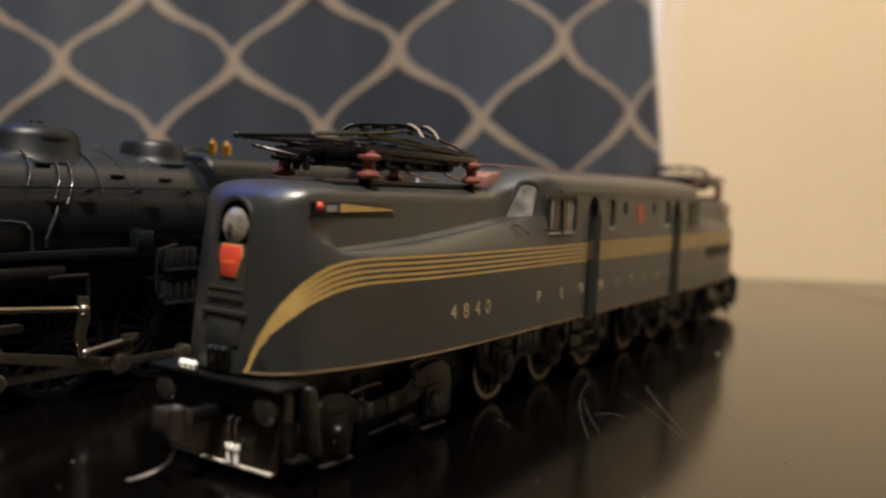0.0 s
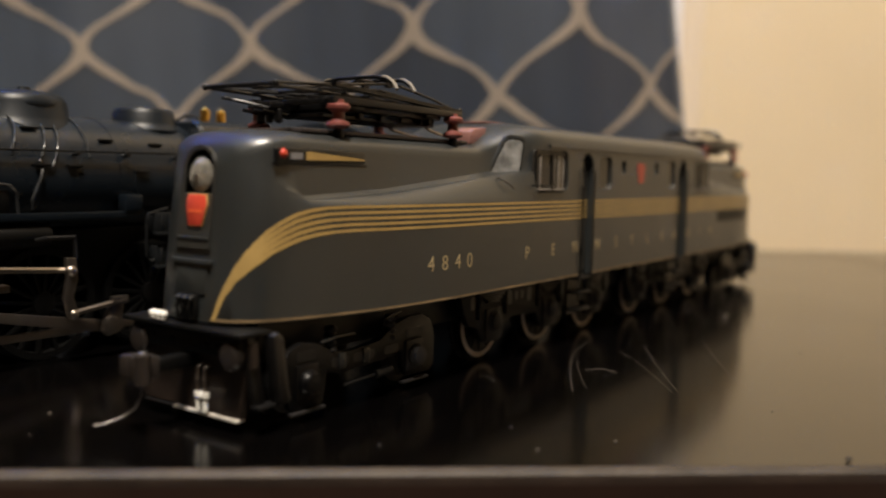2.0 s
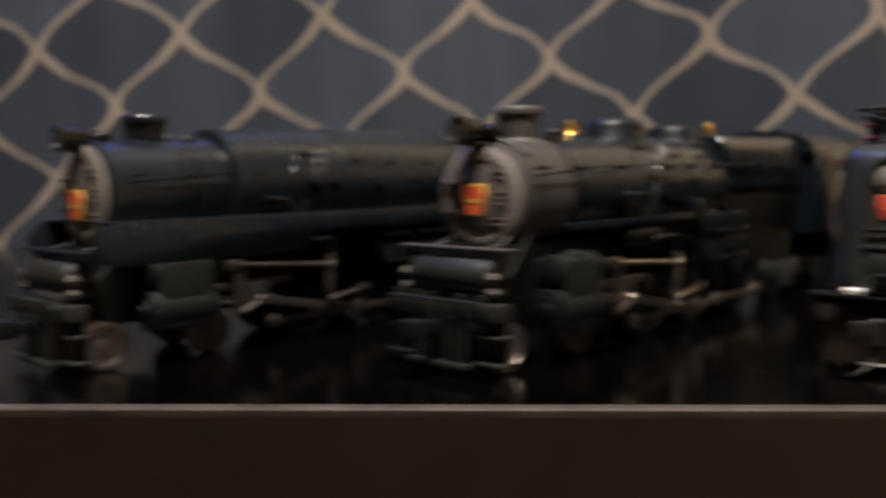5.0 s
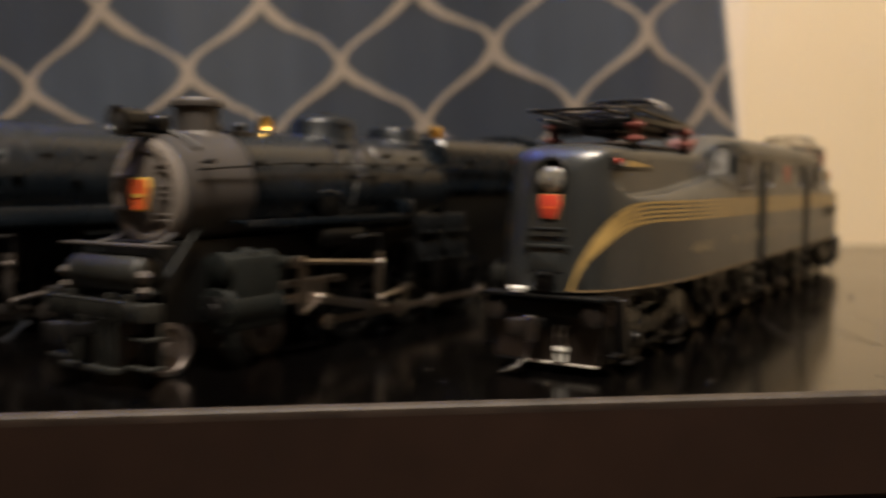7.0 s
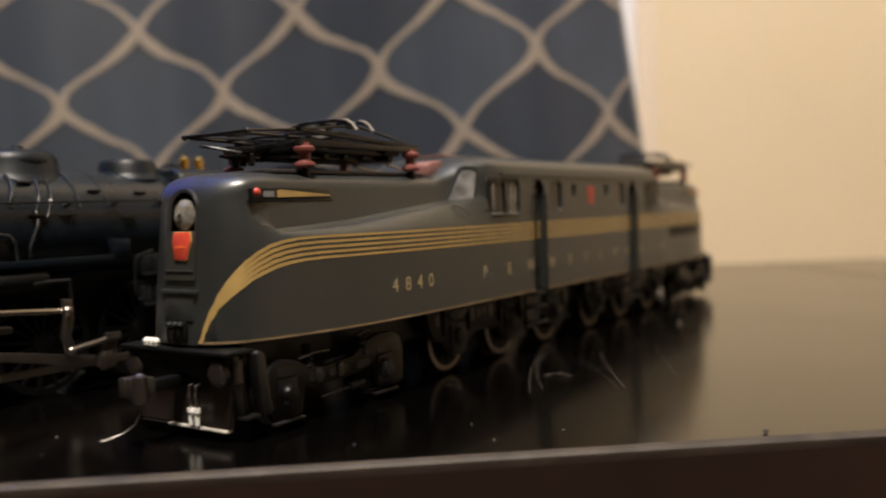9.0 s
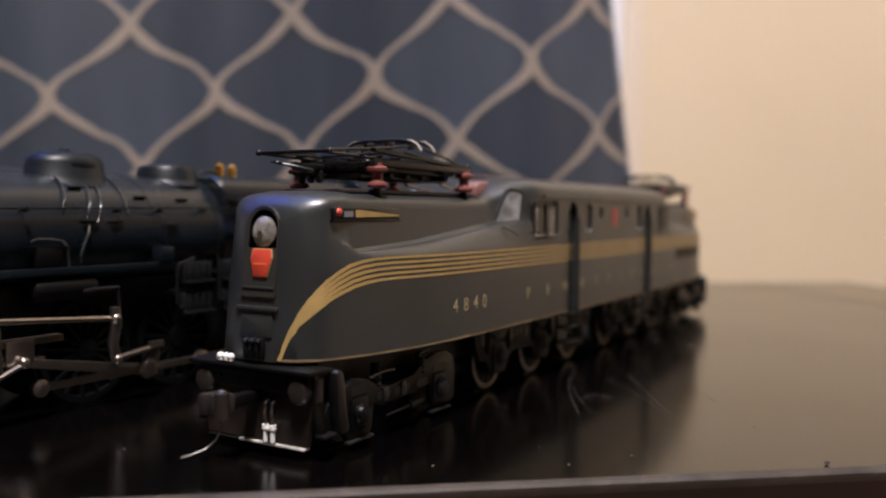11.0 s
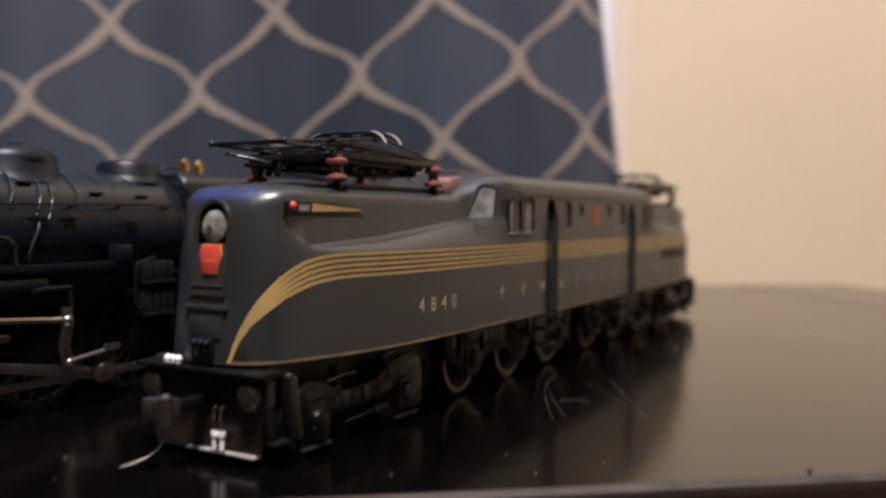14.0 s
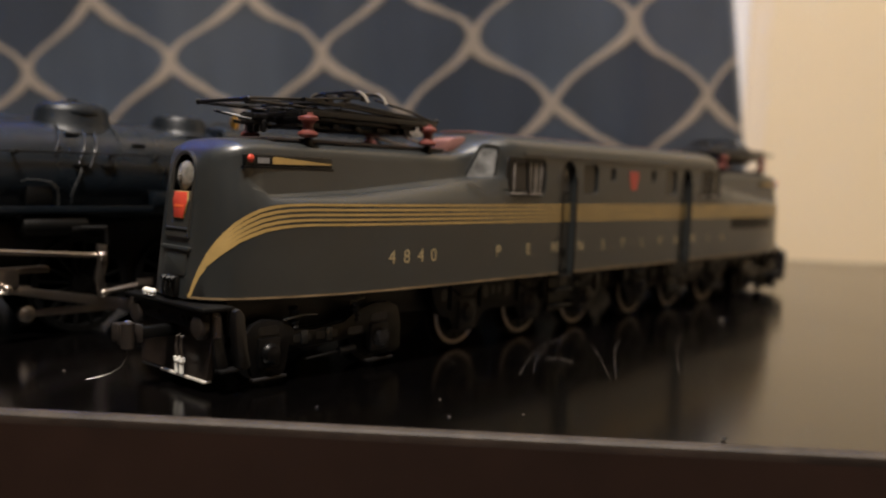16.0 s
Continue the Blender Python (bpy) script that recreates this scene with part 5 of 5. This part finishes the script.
        part("bell", lathe(B(), (-9.5, 0, 52.6), (0, 0, -1), [(0, 0.5), (0.5, 1.1), (1.8, 1.35), (2.9, 1.75), (3.3, 2.0), (3.4, 1.7)], 22), BRASS, bk, "polished brass bell")
        # Domes.
        dm = lathe(B(), (10.5, 0, 46.4), (0, 0, 1), [(0, 10.6), (1.0, 9.9), (2.2, 9.0), (5.2, 8.6), (6.4, 8.0), (7.2, 6.6), (7.6, 4.0), (7.8, 1.4), (8.4, 1.2), (8.5, 0.2)], 32)
        bmesh.ops.scale(dm, vec=(1, 0.80, 1), verts=dm.verts)
        do = part("sand_dome", dm, DOME, e, "dark sand dome")
        part("dome_band", lathe(B(), (10.5, 0, 51.0), (0, 0, 1), [(0, 6.85), (0, 7.2), (0.5, 7.2), (0.5, 6.7)], 32), DOME, do)
        dm = lathe(B(), (39, 0, 47.4), (0, 0, 1), [(0, 8.4), (0.8, 7.6), (1.8, 7.1), (3.8, 6.9), (4.8, 6.2), (5.3, 4.0), (5.5, 0.5)], 32)
        part("steam_dome", dm, DOME, e, "low dark steam dome")
        wv = B()
        for x, y in ((54.6, -2.6), (61.2, -0.6)):
            lathe(wv, (x, y, 49.6), (0, 0, 1), [(0, 0.7), (1.0, 0.7), (1.1, 1.2), (3.6, 1.2), (3.9, 0.8), (4.4, 0.3)], 16)
        part("whistle", wv, BRASS, e, "brass whistle and safety valve")
        tube_ = tube(B(), [(46, -3, 50.2), (49, -2, 51.6), (52, -1, 51.6), (54.6, -2.6, 51)], 0.4, 8)
        part("whistle_pipe", tube_, BOILER, e)
    # Handrails with stanchions, pipes and hanging rods on both sides.
    for sgn in (-1, 1):
        yh = sgn * 13.0
        hr = tube(B(), [(-40, sgn * 12.4, 39.8), (-15, yh, 41.6), (30, sgn * 13.9, 42.0), (96, sgn * 14.2, 42.0)], 0.22, 6)
        hrail = part("handrail", hr, BLACK, e)
        for x in (-38, -25, -8, 13.6, 25, 38, 52, 66, 80):
            part("stanchion", lathe(B(), (x, sgn * 11.2, 41.2), (0, sgn, 0.1), [(0, 0.3), (1.8, 0.3), (1.9, 0.55), (3.0, 0.55), (3.1, 0.2)], 8), BLACK, hrail)
        for x, z in ((6.5, 46.2), (6.8, 39.0), (13.5, 38.9), (22, 44.4), (29, 38.0), (34, 44.0), (48, 44.0), (58, 44.0)):
            half = 14.9 if skirted else 13.1
            face = math.sqrt(half * half - (z - ZC) ** 2) if x < 46 or skirted else 13.3
            part("boiler_step", box(B(), x - 1.6, x + 1.6, *sorted((sgn * (face - 0.8), sgn * (face + 0.75))), z - 0.25, z + 0.25, 0.1), BLACK, boiler)
        # Sand pipes hug the boiler on their way down from the dome.
        hug = 14.9 if skirted else 13.15
        for x0, x1, z1 in ((4.2, 1.0, 41.6), (9.8, 6.2, 39.6), (12.4, 8.6, 38.6), (17.6, 17.0, 40.6)):
            pts = []
            for k in range(13):
                f = k / 12
                z = 49.0 + (z1 - 49.0) * f
                lift = min(1.0, max(-1.0, (z - ZC) / hug))
                pts.append((x0 + (x1 - x0) * f ** 1.6, sgn * (hug + 0.35) * math.sqrt(max(0.04, 1 - lift * lift)), z if z < ZC + hug * 0.98 else ZC + hug * 0.98))
            part("sand_pipe", tube(B(), pts, 0.21, 10), PIPE, boiler)
        drop = [(6.6, sgn * 13.2, 38.2), (6.2, sgn * 13.7, 36.8), (4.8, sgn * 14.0, 34.2), (4.0, sgn * 14.1, 32.0), (4.2, sgn * 13.8, 30.4)]
        part("drop_pipe", tube(B(), drop, 0.32, 10), PIPE, boiler, "bright bent pipe")
        bracket = tube(B(), [(-6.6, sgn * 13.2, 35.0), (-6.0, sgn * 14.0, 35.5), (-3.0, sgn * 14.2, 35.4), (-0.4, sgn * 14.3, 35.0), (0.8, sgn * 14.3, 33.6), (1.0, sgn * 14.3, 29.8)], 0.3, 10)
        part("pump_pipe", bracket, PIPE, boiler)
        if not skirted:
            part("lubricator", box(B(), -5.8, -0.2, *sorted((sgn * 12.2, sgn * 14.0)), 29.8, 34.2, 0.5), WHEEL, boiler, "black lubricator box")
        # Running board.
        if skirted:
            rb = prism(B(), [(-50, 27.4), (-49, 24.0), (-46, 22.5), (0, 22.5), (6, 27.2), (100, 27.2), (100, 31.6), (-45, 31.6), (-48, 30.4)], "y", *sorted((sgn * 16.2, sgn * 17.4)), 0.2)
            box(rb, -46, 100, *sorted((sgn * 9, sgn * 17.2)), 30.9, 31.7, 0.2)
            part("skirt", rb, BOILER, e, "dark running board skirt")
        else:
            rb = B()
            box(rb, -30, 28, *sorted((sgn * 9.5, sgn * 14.9)), 28.9, 29.6, 0.2)
            box(rb, -30, 28, *sorted((sgn * 14.6, sgn * 15.0)), 28.2, 29.8, 0.1)
            part("running_board", rb, BOILER, e, "dark running board")
            box_ = box(B(), 23.4, 27.6, *sorted((sgn * 12.6, sgn * 15.4)), 29.6, 33.2, 0.3)
            part("tool_box", box_, BOILER, e)
        # Cylinder block with valve chest and heads.
        cy = B()
        lathe(cy, (-38.5, sgn * 14.2, 12.4), (1, 0, 0), [(0, 3.6), (0.4, 4.6), (1.2, 4.9), (2, 4.9), (2.1, 4.5), (13.5, 4.5), (13.6, 4.9), (14.4, 4.9), (14.8, 4.0), (17.5, 2.0)], 28)
        lathe(cy, (-38.5, sgn * 14.8, 20.6), (1, 0, 0), [(0, 2.4), (0.4, 3.2), (1.4, 3.3), (1.5, 3.0), (13, 3.0), (13.1, 3.3), (14.2, 3.3), (14.6, 1.8), (20, 1.2)], 24)
        box(cy, -36.8, -23.4, *sorted((sgn * 9, sgn * 18.0)), 8.0, 22.8, 1.2)
        lathe(cy, (-30.5, sgn * 14.8, 22.4), (0, 0, 1), [(0, 2.6), (1.2, 2.2), (2.0, 1.0)], 14)
        cb = part("cylinder", cy, DULL, e, "dark cylinder block")
        ch = B()
        lathe(ch, (-38.5, sgn * 14.2, 12.4), (-1, 0, 0), [(0, 3.0), (0.3, 2.9), (0.5, 1.6), (1.1, 1.4), (1.2, 0.3)], 20)
        for k in range(10):
            a = 2 * math.pi * k / 10
            lathe(ch, (-38.3, sgn * 14.2 + 4.1 * math.cos(a), 12.4 + 4.1 * math.sin(a)), (-1, 0, 0), [(0, 0.35), (0.5, 0.3)], 6)
        part("cylinder_head", ch, GREY, cb)
        # Valve gear and rods.
        y = sgn * 17.6
        rods = part("valve_gear", tube(B(), [(-18, y, 20.7), (9, y, 18.6)], 0.62, 8), ROD, e, "dull dark valve gear" if skirted else "bright valve gear and rods")
        part("valve_crosshead", ball(box(B(), -21, -16.6, *sorted((y - 1, y + 0.6)), 19.4, 21.9, 0.4), (-18, y, 20.7), 1.35, 1, 12), ROD, rods)
        lk = B()
        prism(lk, [(8.0, 21.2), (10.2, 21.0), (10.6, 17.0), (9.6, 13.4), (10.8, 9.4), (8.6, 9.0), (7.4, 13.2), (8.2, 17.2)], "y", *sorted((y - sgn * 0.2, y + sgn * 0.9)), 0.25)
        ball(lk, (9.2, y + sgn * 0.5, 18.5), 1.2, 1, 10)
        ball(lk, (9.6, y + sgn * 0.5, 9.9), 1.1, 1, 10)
        part("link", lk, ROD, rods)
        part("link_hanger", tube(B(), [(4, sgn * 15, 24.5), (5, sgn * 17, 25), (10.5, sgn * 17.2, 25), (11, sgn * 17, 21)], 0.5, 8), GREY, rods)
        ec = tube(B(), [(9.6, y + sgn * 0.6, 10.2), (20.4, y + sgn * 0.9, 11.7)], 0.6, 8)
        box(ec, 17.5, 21.5, *sorted((y + sgn * 0.4, y + sgn * 1.4)), 11.0, 12.7, 0.3)
        part("eccentric_rod", ec, ROD, rods)
        cr = B()
        prism(cr, [(18.8, 12.4), (21.2, 12.4), (20.2, 5.2), (17.2, 4.4), (15.6, 5.8), (16.4, 8.2)], "y", *sorted((y - sgn * 0.6, y + sgn * 0.6)), 0.3)
        lathe(cr, (17.8, y, 7.0), (0, sgn, 0), [(0, 1.7), (1.2, 1.7), (1.5, 1.0)], 16)
        part("crank", cr, ROD, rods)
        cl = B()
        prism(cl, [(-18.3, 19.4), (-16.2, 19.4), (-15.8, 10.4), (-16.6, 8.8), (-18.6, 9.6)], "y", *sorted((y - sgn * 0.3, y + sgn * 0.6)), 0.25)
        tube(cl, [(-17.2, y + sgn * 0.3, 9.8), (-11.5, y + sgn * 0.2, 12.0)], 0.6, 8)
        ball(cl, (-11.5, y + sgn * 0.2, 12.2), 1.2, 1, 10)
        part("combination_lever", cl, ROD, rods)
        gb = B()
        box(gb, -24, -2, *sorted((sgn * 14.4, sgn * 16.6)), 15.2, 16.6, 0.2)
        box(gb, -24, -6, *sorted((sgn * 14.4, sgn * 16.6)), 11.8, 12.6, 0.2)
        rod(gb, (-24, sgn * 15.4, 13.2), (-12, sgn * 15.4, 13.2), 0.6, 8)
        box(gb, -14.5, -8.5, *sorted((sgn * 14.2, sgn * 16.9)), 11.4, 16.4, 0.4)
        part("crosshead_guide", gb, ROD, rods)
        mr = prism(B(), [(-11.5, 13.0), (21, 7.0), (21.6, 5.4), (20, 4.6), (-11.5, 11.2)], "y", *sorted((sgn * 16.0, sgn * 16.9)), 0.2)
        part("main_rod", mr, ROD, rods)
        sr = B()
        for xa, xb in ((-6.5, 36.0), (36.0, 61.0)):
            box(sr, xa, xb, *sorted((sgn * 14.6, sgn * 15.4)), 5.4, 7.0, 0.15)
        for x in (-6.5, 36, 61):
            lathe(sr, (x, sgn * 14.4, 6.2), (0, sgn, 0), [(0, 1.8), (1.4, 1.8), (1.7, 1.3), (2.0, 0.6)], 16)
        part("side_rod", sr, ROD, rods)
        for x in (8.0, 33.0, 58.0):
            spoked_wheel(x, sgn * 9.8, 11.4, 16, sgn, e)
        for x in (-45.5, -20.0):
            wl = lathe(B(), (x, sgn * 9.0, 5.3), (0, sgn, 0), [(-1.6, 5.6), (-1.1, 5.6), (-0.9, 5.3), (0.6, 5.2), (0.7, 4.9), (0.7, 4.2), (0.3, 4.0), (0.1, 1.6), (0.9, 1.4), (1.0, 0.3)], 36)
            part("leading_wheel", wl, LEADRIM, e, "bare metal leading wheel")
        spoked_wheel(84.0, sgn * 9.6, 7.2, 12, sgn, e, "trailing_wheel")
        if not skirted:
            part("air_reservoir", lathe(B(), (-7, sgn * 12.6, 25.3), (1, 0, 0), [(0, 1.6), (0.5, 2.3), (1.2, 2.5), (13.8, 2.5), (14.5, 2.3), (15, 1.6)], 20), WHEEL, e, "dark air reservoir")
        # Trailing truck, ash pan, injector and piping below the firebox.
        tt = B()
        box(tt, 72, 96, *sorted((sgn * 12.6, sgn * 14.4)), 8.0, 12.4, 0.5)
        box(tt, 80, 88, *sorted((sgn * 13.2, sgn * 15.2)), 4.5, 11.0, 0.4)
        part("trailing_truck", tt, CHASSIS, e)
        ij = B()
        for x0 in (30.4, 43.2):
            for z0 in (17.4, 24.6):
                box(ij, x0, x0 + 8.8, *sorted((sgn * 13.0, sgn * 15.6)), z0, z0 + 4.7, 0.3)
                for k in range(4):
                    box(ij, x0 + 0.9 + k * 2.1, x0 + 1.3 + k * 2.1, *sorted((sgn * 15.4, sgn * 16.4)), z0 + 0.3, z0 + 4.4, 0.2)
                box(ij, x0 - 0.2, x0 + 9.0, *sorted((sgn * 15.0, sgn * 16.8)), z0 - 0.2, z0 + 0.4, 0.15)
        tube(ij, [(34, sgn * 15, 30.2), (28.6, sgn * 15.4, 29.0), (28.2, sgn * 15.6, 27), (28.2, sgn * 15.6, 20), (29, sgn * 15.4, 19), (31, sgn * 15.2, 19)], 0.3, 8)
        tube(ij, [(39, sgn * 15.4, 27), (41.2, sgn * 15.8, 26.4), (41.2, sgn * 15.8, 20), (43.4, sgn * 15.4, 19.4)], 0.35, 8)
        tube(ij, [(41.2, sgn * 15.6, 30.5), (41.2, sgn * 15.8, 26)], 0.3, 8)
        part("air_pump", ij, PUMP, e, "pair of ribbed pumps with piping")
        # Pilot braces, steps.
        bc = tube(B(), [(-37.5, sgn * 9.6, 29), (-45, sgn * 10.6, 21.6), (-50, sgn * 10.8, 16.4)], 0.5, 8)
        part("brace", bc, DULL, e)
        sp = B()
        for z in (3.2, 8.6):
            box(sp, -55.0, -51.0, *sorted((sgn * 8.5, sgn * 15.5)), z, z + 0.7, 0.2)
        box(sp, -51.8, -51.2, *sorted((sgn * 9, sgn * 15.0)), 3.2, 12.5, 0.2)
        part("footboard", sp, CHASSIS, e, "pilot footboard")
        for z in (16.0, 18.8):
            lp = lathe(B(), (-52.6, sgn * 11.6, z), (0, 0, 1), [(0, 0.6), (0.6, 1.1), (1.4, 1.3), (2.1, 1.0), (2.5, 0.3)], 14)
            part("marker_lamp", lp, DOORGREY, e, "small grey marker lamp")
    # Frames, ash pan, pilot.
    part("engine_frame", box(B(), -46, 98, -8.6, 8.6, 9.5, 26.0, 0.4), BLACK, e)
    part("ash_pan", prism(B(), [(-12.3, 34), (-12.3, 26), (-9, 9.5), (9, 9.5), (12.3, 26), (12.3, 34)], "x", 46.6, 98), BLACK, e)
    dk = B()
    box(dk, -52.0, -48.5, -14.8, 14.8, 25.2, 25.8, 0.2)
    for y in (-7.5, 7.5):
        tube(dk, [(-49, y, 25.4), (-45, y, 26), (-41, y, 28)], 0.5, 8)
    part("front_deck", dk, GRAPHITE if not skirted else BOILER, e, "grey front deck plate")
    tk = lathe(B(), (-50.5, -10.6, 20.2), (0, 1, 0), [(0, 2.4), (0.6, 3.3), (1.2, 3.6), (20, 3.6), (20.6, 3.3), (21.2, 2.4)], 24)
    part("air_tank", tk, CHASSIS, e, "dark air tank")
    beam = box(B(), -55.5, -51.0, -15, 15, 12.0, 15.4, 0.4)
    tube(beam, [(-56.6, -13, 14.6), (-57, -12, 15.8), (-57, 12, 15.8), (-56.6, 13, 14.6)], 0.35, 6)
    bb = part("buffer_beam", beam, CHASSIS, e)
    for y in (-11, -6, 6, 11):
        part("bracket", box(B(), -56.2, -55.2, y - 0.8, y + 0.8, 12.4, 17.2, 0.2), CHASSIS, bb)
    pt = part("pilot", box(B(), -57.0, -54.4, -8, 8, 2.2, 3.4, 0.3), CHASSIS, e, "dark slatted pilot")
    for y in (-6.4, -4.2, -2.0, 2.0, 4.2, 6.4):
        part("slat", box(B(), -56.0, -54.8, y - 0.6, y + 0.6, 3.2, 12.4, 0.2), CHASSIS, pt)
    c = B()
    box(c, -60, -54, -1.4, 1.4, 9.0, 11.4, 0.3)
    prism(c, [(-60, -2.2), (-60, 2.2), (-63, 3), (-64, 2.4), (-63.4, 0.8), (-62, 0.4), (-62, -0.8), (-64, -1), (-64.2, -2.2), (-62, -3)], "z", 8.4, 12.2, 0.3)
    part("coupler", c, GREY, e)
    # Cab and tender.
    cab = B()
    for sgn in (-1, 1):
        box(cab, 100, 128, *sorted((sgn * 16.6, sgn * 17.6)), 20, 46, 0.3)
    prism(cab, [(-17.6, 45.5), (17.6, 45.5), (17.0, 48.2), (13, 51.0), (6, 52.6), (0, 53.0), (-6, 52.6), (-13, 51.0), (-17.0, 48.2)], "x", 98.5, 131)
    box(cab, 100, 101, -16.6, 16.6, 20, 46)
    cb = part("cab", cab, BOILER, e, "dark cab")
    for sgn in (-1, 1):
        part("cab_window", prism(B(), rounded(106, 118, 35, 44, 0.8), "y", *sorted((sgn * 17.5, sgn * 17.75))), DARKPANE, cb)
    return e


steam_near = build_steam("dark model steam locomotive with red keystone plate and bright rods", False)
steam_near.matrix_world = pose(0, 0.067, 0)
steam_far = build_steam("dark model steam locomotive with a skirted running board, on the table", True)
steam_far.matrix_world = pose(-0.052, 0.134, 0)


def build_tender():
    t = thing("tender", "dark model coal tender behind a steam locomotive", "model train", "tenders")
    b = B()
    prism(b, rounded(-17.2, 17.2, 14, 46, 1.5), "x", 136, 250, 0.2)
    body = part("tank", b, BOILER, t, "dark tender tank")
    part("coal", prism(B(), [(-14, 45), (-10, 49), (0, 51.5), (10, 49), (14, 45)], "x", 142, 200, 0.8), BLACK, t, "black coal load")
    part("underframe", box(B(), 138, 248, -12, 12, 9, 14, 0.3), BLACK, t)
    for x in (150, 166, 218, 234):
        for sgn in (-1, 1):
            spoked_wheel(x, sgn * 9.6, 5.3, 8, sgn, t, "wheel")
    for x0, x1 in ((145, 171), (213, 239)):
        for sgn in (-1, 1):
            part("truck_frame", prism(B(), [(x0, 9), (x0 + 3, 11), (x1 - 3, 11), (x1, 9), (x1, 4), (x1 - 6, 4), (x1 - 8, 7), (x0 + 8, 7), (x0 + 6, 4), (x0, 4)], "y", *sorted((sgn * 12, sgn * 13.4)), 0.2), BLACK, t)
    return t


tender = build_tender()
tender.matrix_world = pose(0, 0.067, 0)
copy_thing(tender, pose(-0.052, 0.134, 0))

# ---- dust and hairs on the table ----


def fibre(pts, r=0.06):
    """A hair through places on the tabletop, its ends a little raised."""
    line = []
    for k in range(len(pts) - 1):
        for j in range(6):
            f = j / 6
            p0, p1, p2, p3 = (Vector(pts[min(max(k + i, 0), len(pts) - 1)]) for i in (-1, 0, 1, 2))
            c = 0.5 * ((2 * p1) + (p2 - p0) * f + (2 * p0 - 5 * p1 + 4 * p2 - p3) * f * f + (3 * p1 - p0 - 3 * p2 + p3) * f ** 3)
            line.append((c.x, c.y))
    line.append(pts[-1])
    m = len(line) - 1
    ob = part("dust_fibre", tube(B(), [(x, y, r + 0.5 * math.sin(math.pi * i / m) ** 2) for i, (x, y) in enumerate(line)], 0.6 * r, 5), HAIR, None)
    return tagged(ob, "pale curled fibre lying on the tabletop", "dust", "dust on the table")


fibre([(99, -18.8), (84, -23), (68, -30), (54.5, -37.3)])
fibre([(82, -24.8), (72, -29.6), (62, -35.5), (58, -38.5)], 0.045)
fibre([(71.4, -31.6), (72.4, -34.8), (73.3, -37.8)], 0.085)
fibre([(94.6, -29), (80, -40.5), (65.4, -52)], 0.05)
fibre([(104.2, -31.1), (96, -35), (86, -40.6), (66.5, -52.6)], 0.065)
fibre([(122, -38.5), (102, -47.6), (82, -58.5)], 0.05)
fibre([(53, -18.1), (52.2, -20), (51.7, -22.6)], 0.045)


def crumb(x, y, size, mat, label):
    b = B()
    bmesh.ops.create_icosphere(b, subdivisions=1, radius=size)
    for v in b.verts:
        v.co *= 0.75 + 0.5 * random.random()
        v.co.z *= 0.6
    lift = -min(v.co.z for v in b.verts)
    bmesh.ops.translate(b, vec=(x, y, lift), verts=b.verts)
    return tagged(part("crumb", b, mat, None), label, "dust", "dust on the table")


for x, y, size in ((157.7, -33.6, 0.75), (162.8, -20.9, 0.35), (31.1, -56.0, 0.25), (20.5, -48.7, 0.22), (-12.4, 20.1, 0.3), (27.5, -40.2, 0.2), (120, -62, 0.2), (8, -30, 0.18), (64, -70, 0.18), (-20, 12, 0.16)):
    crumb(x, y, size, HAIR, "tiny pale speck of dust on the tabletop")
crumb(43.7, -85.3, 0.55, CRUMB, "small dark crumb near the table edge")
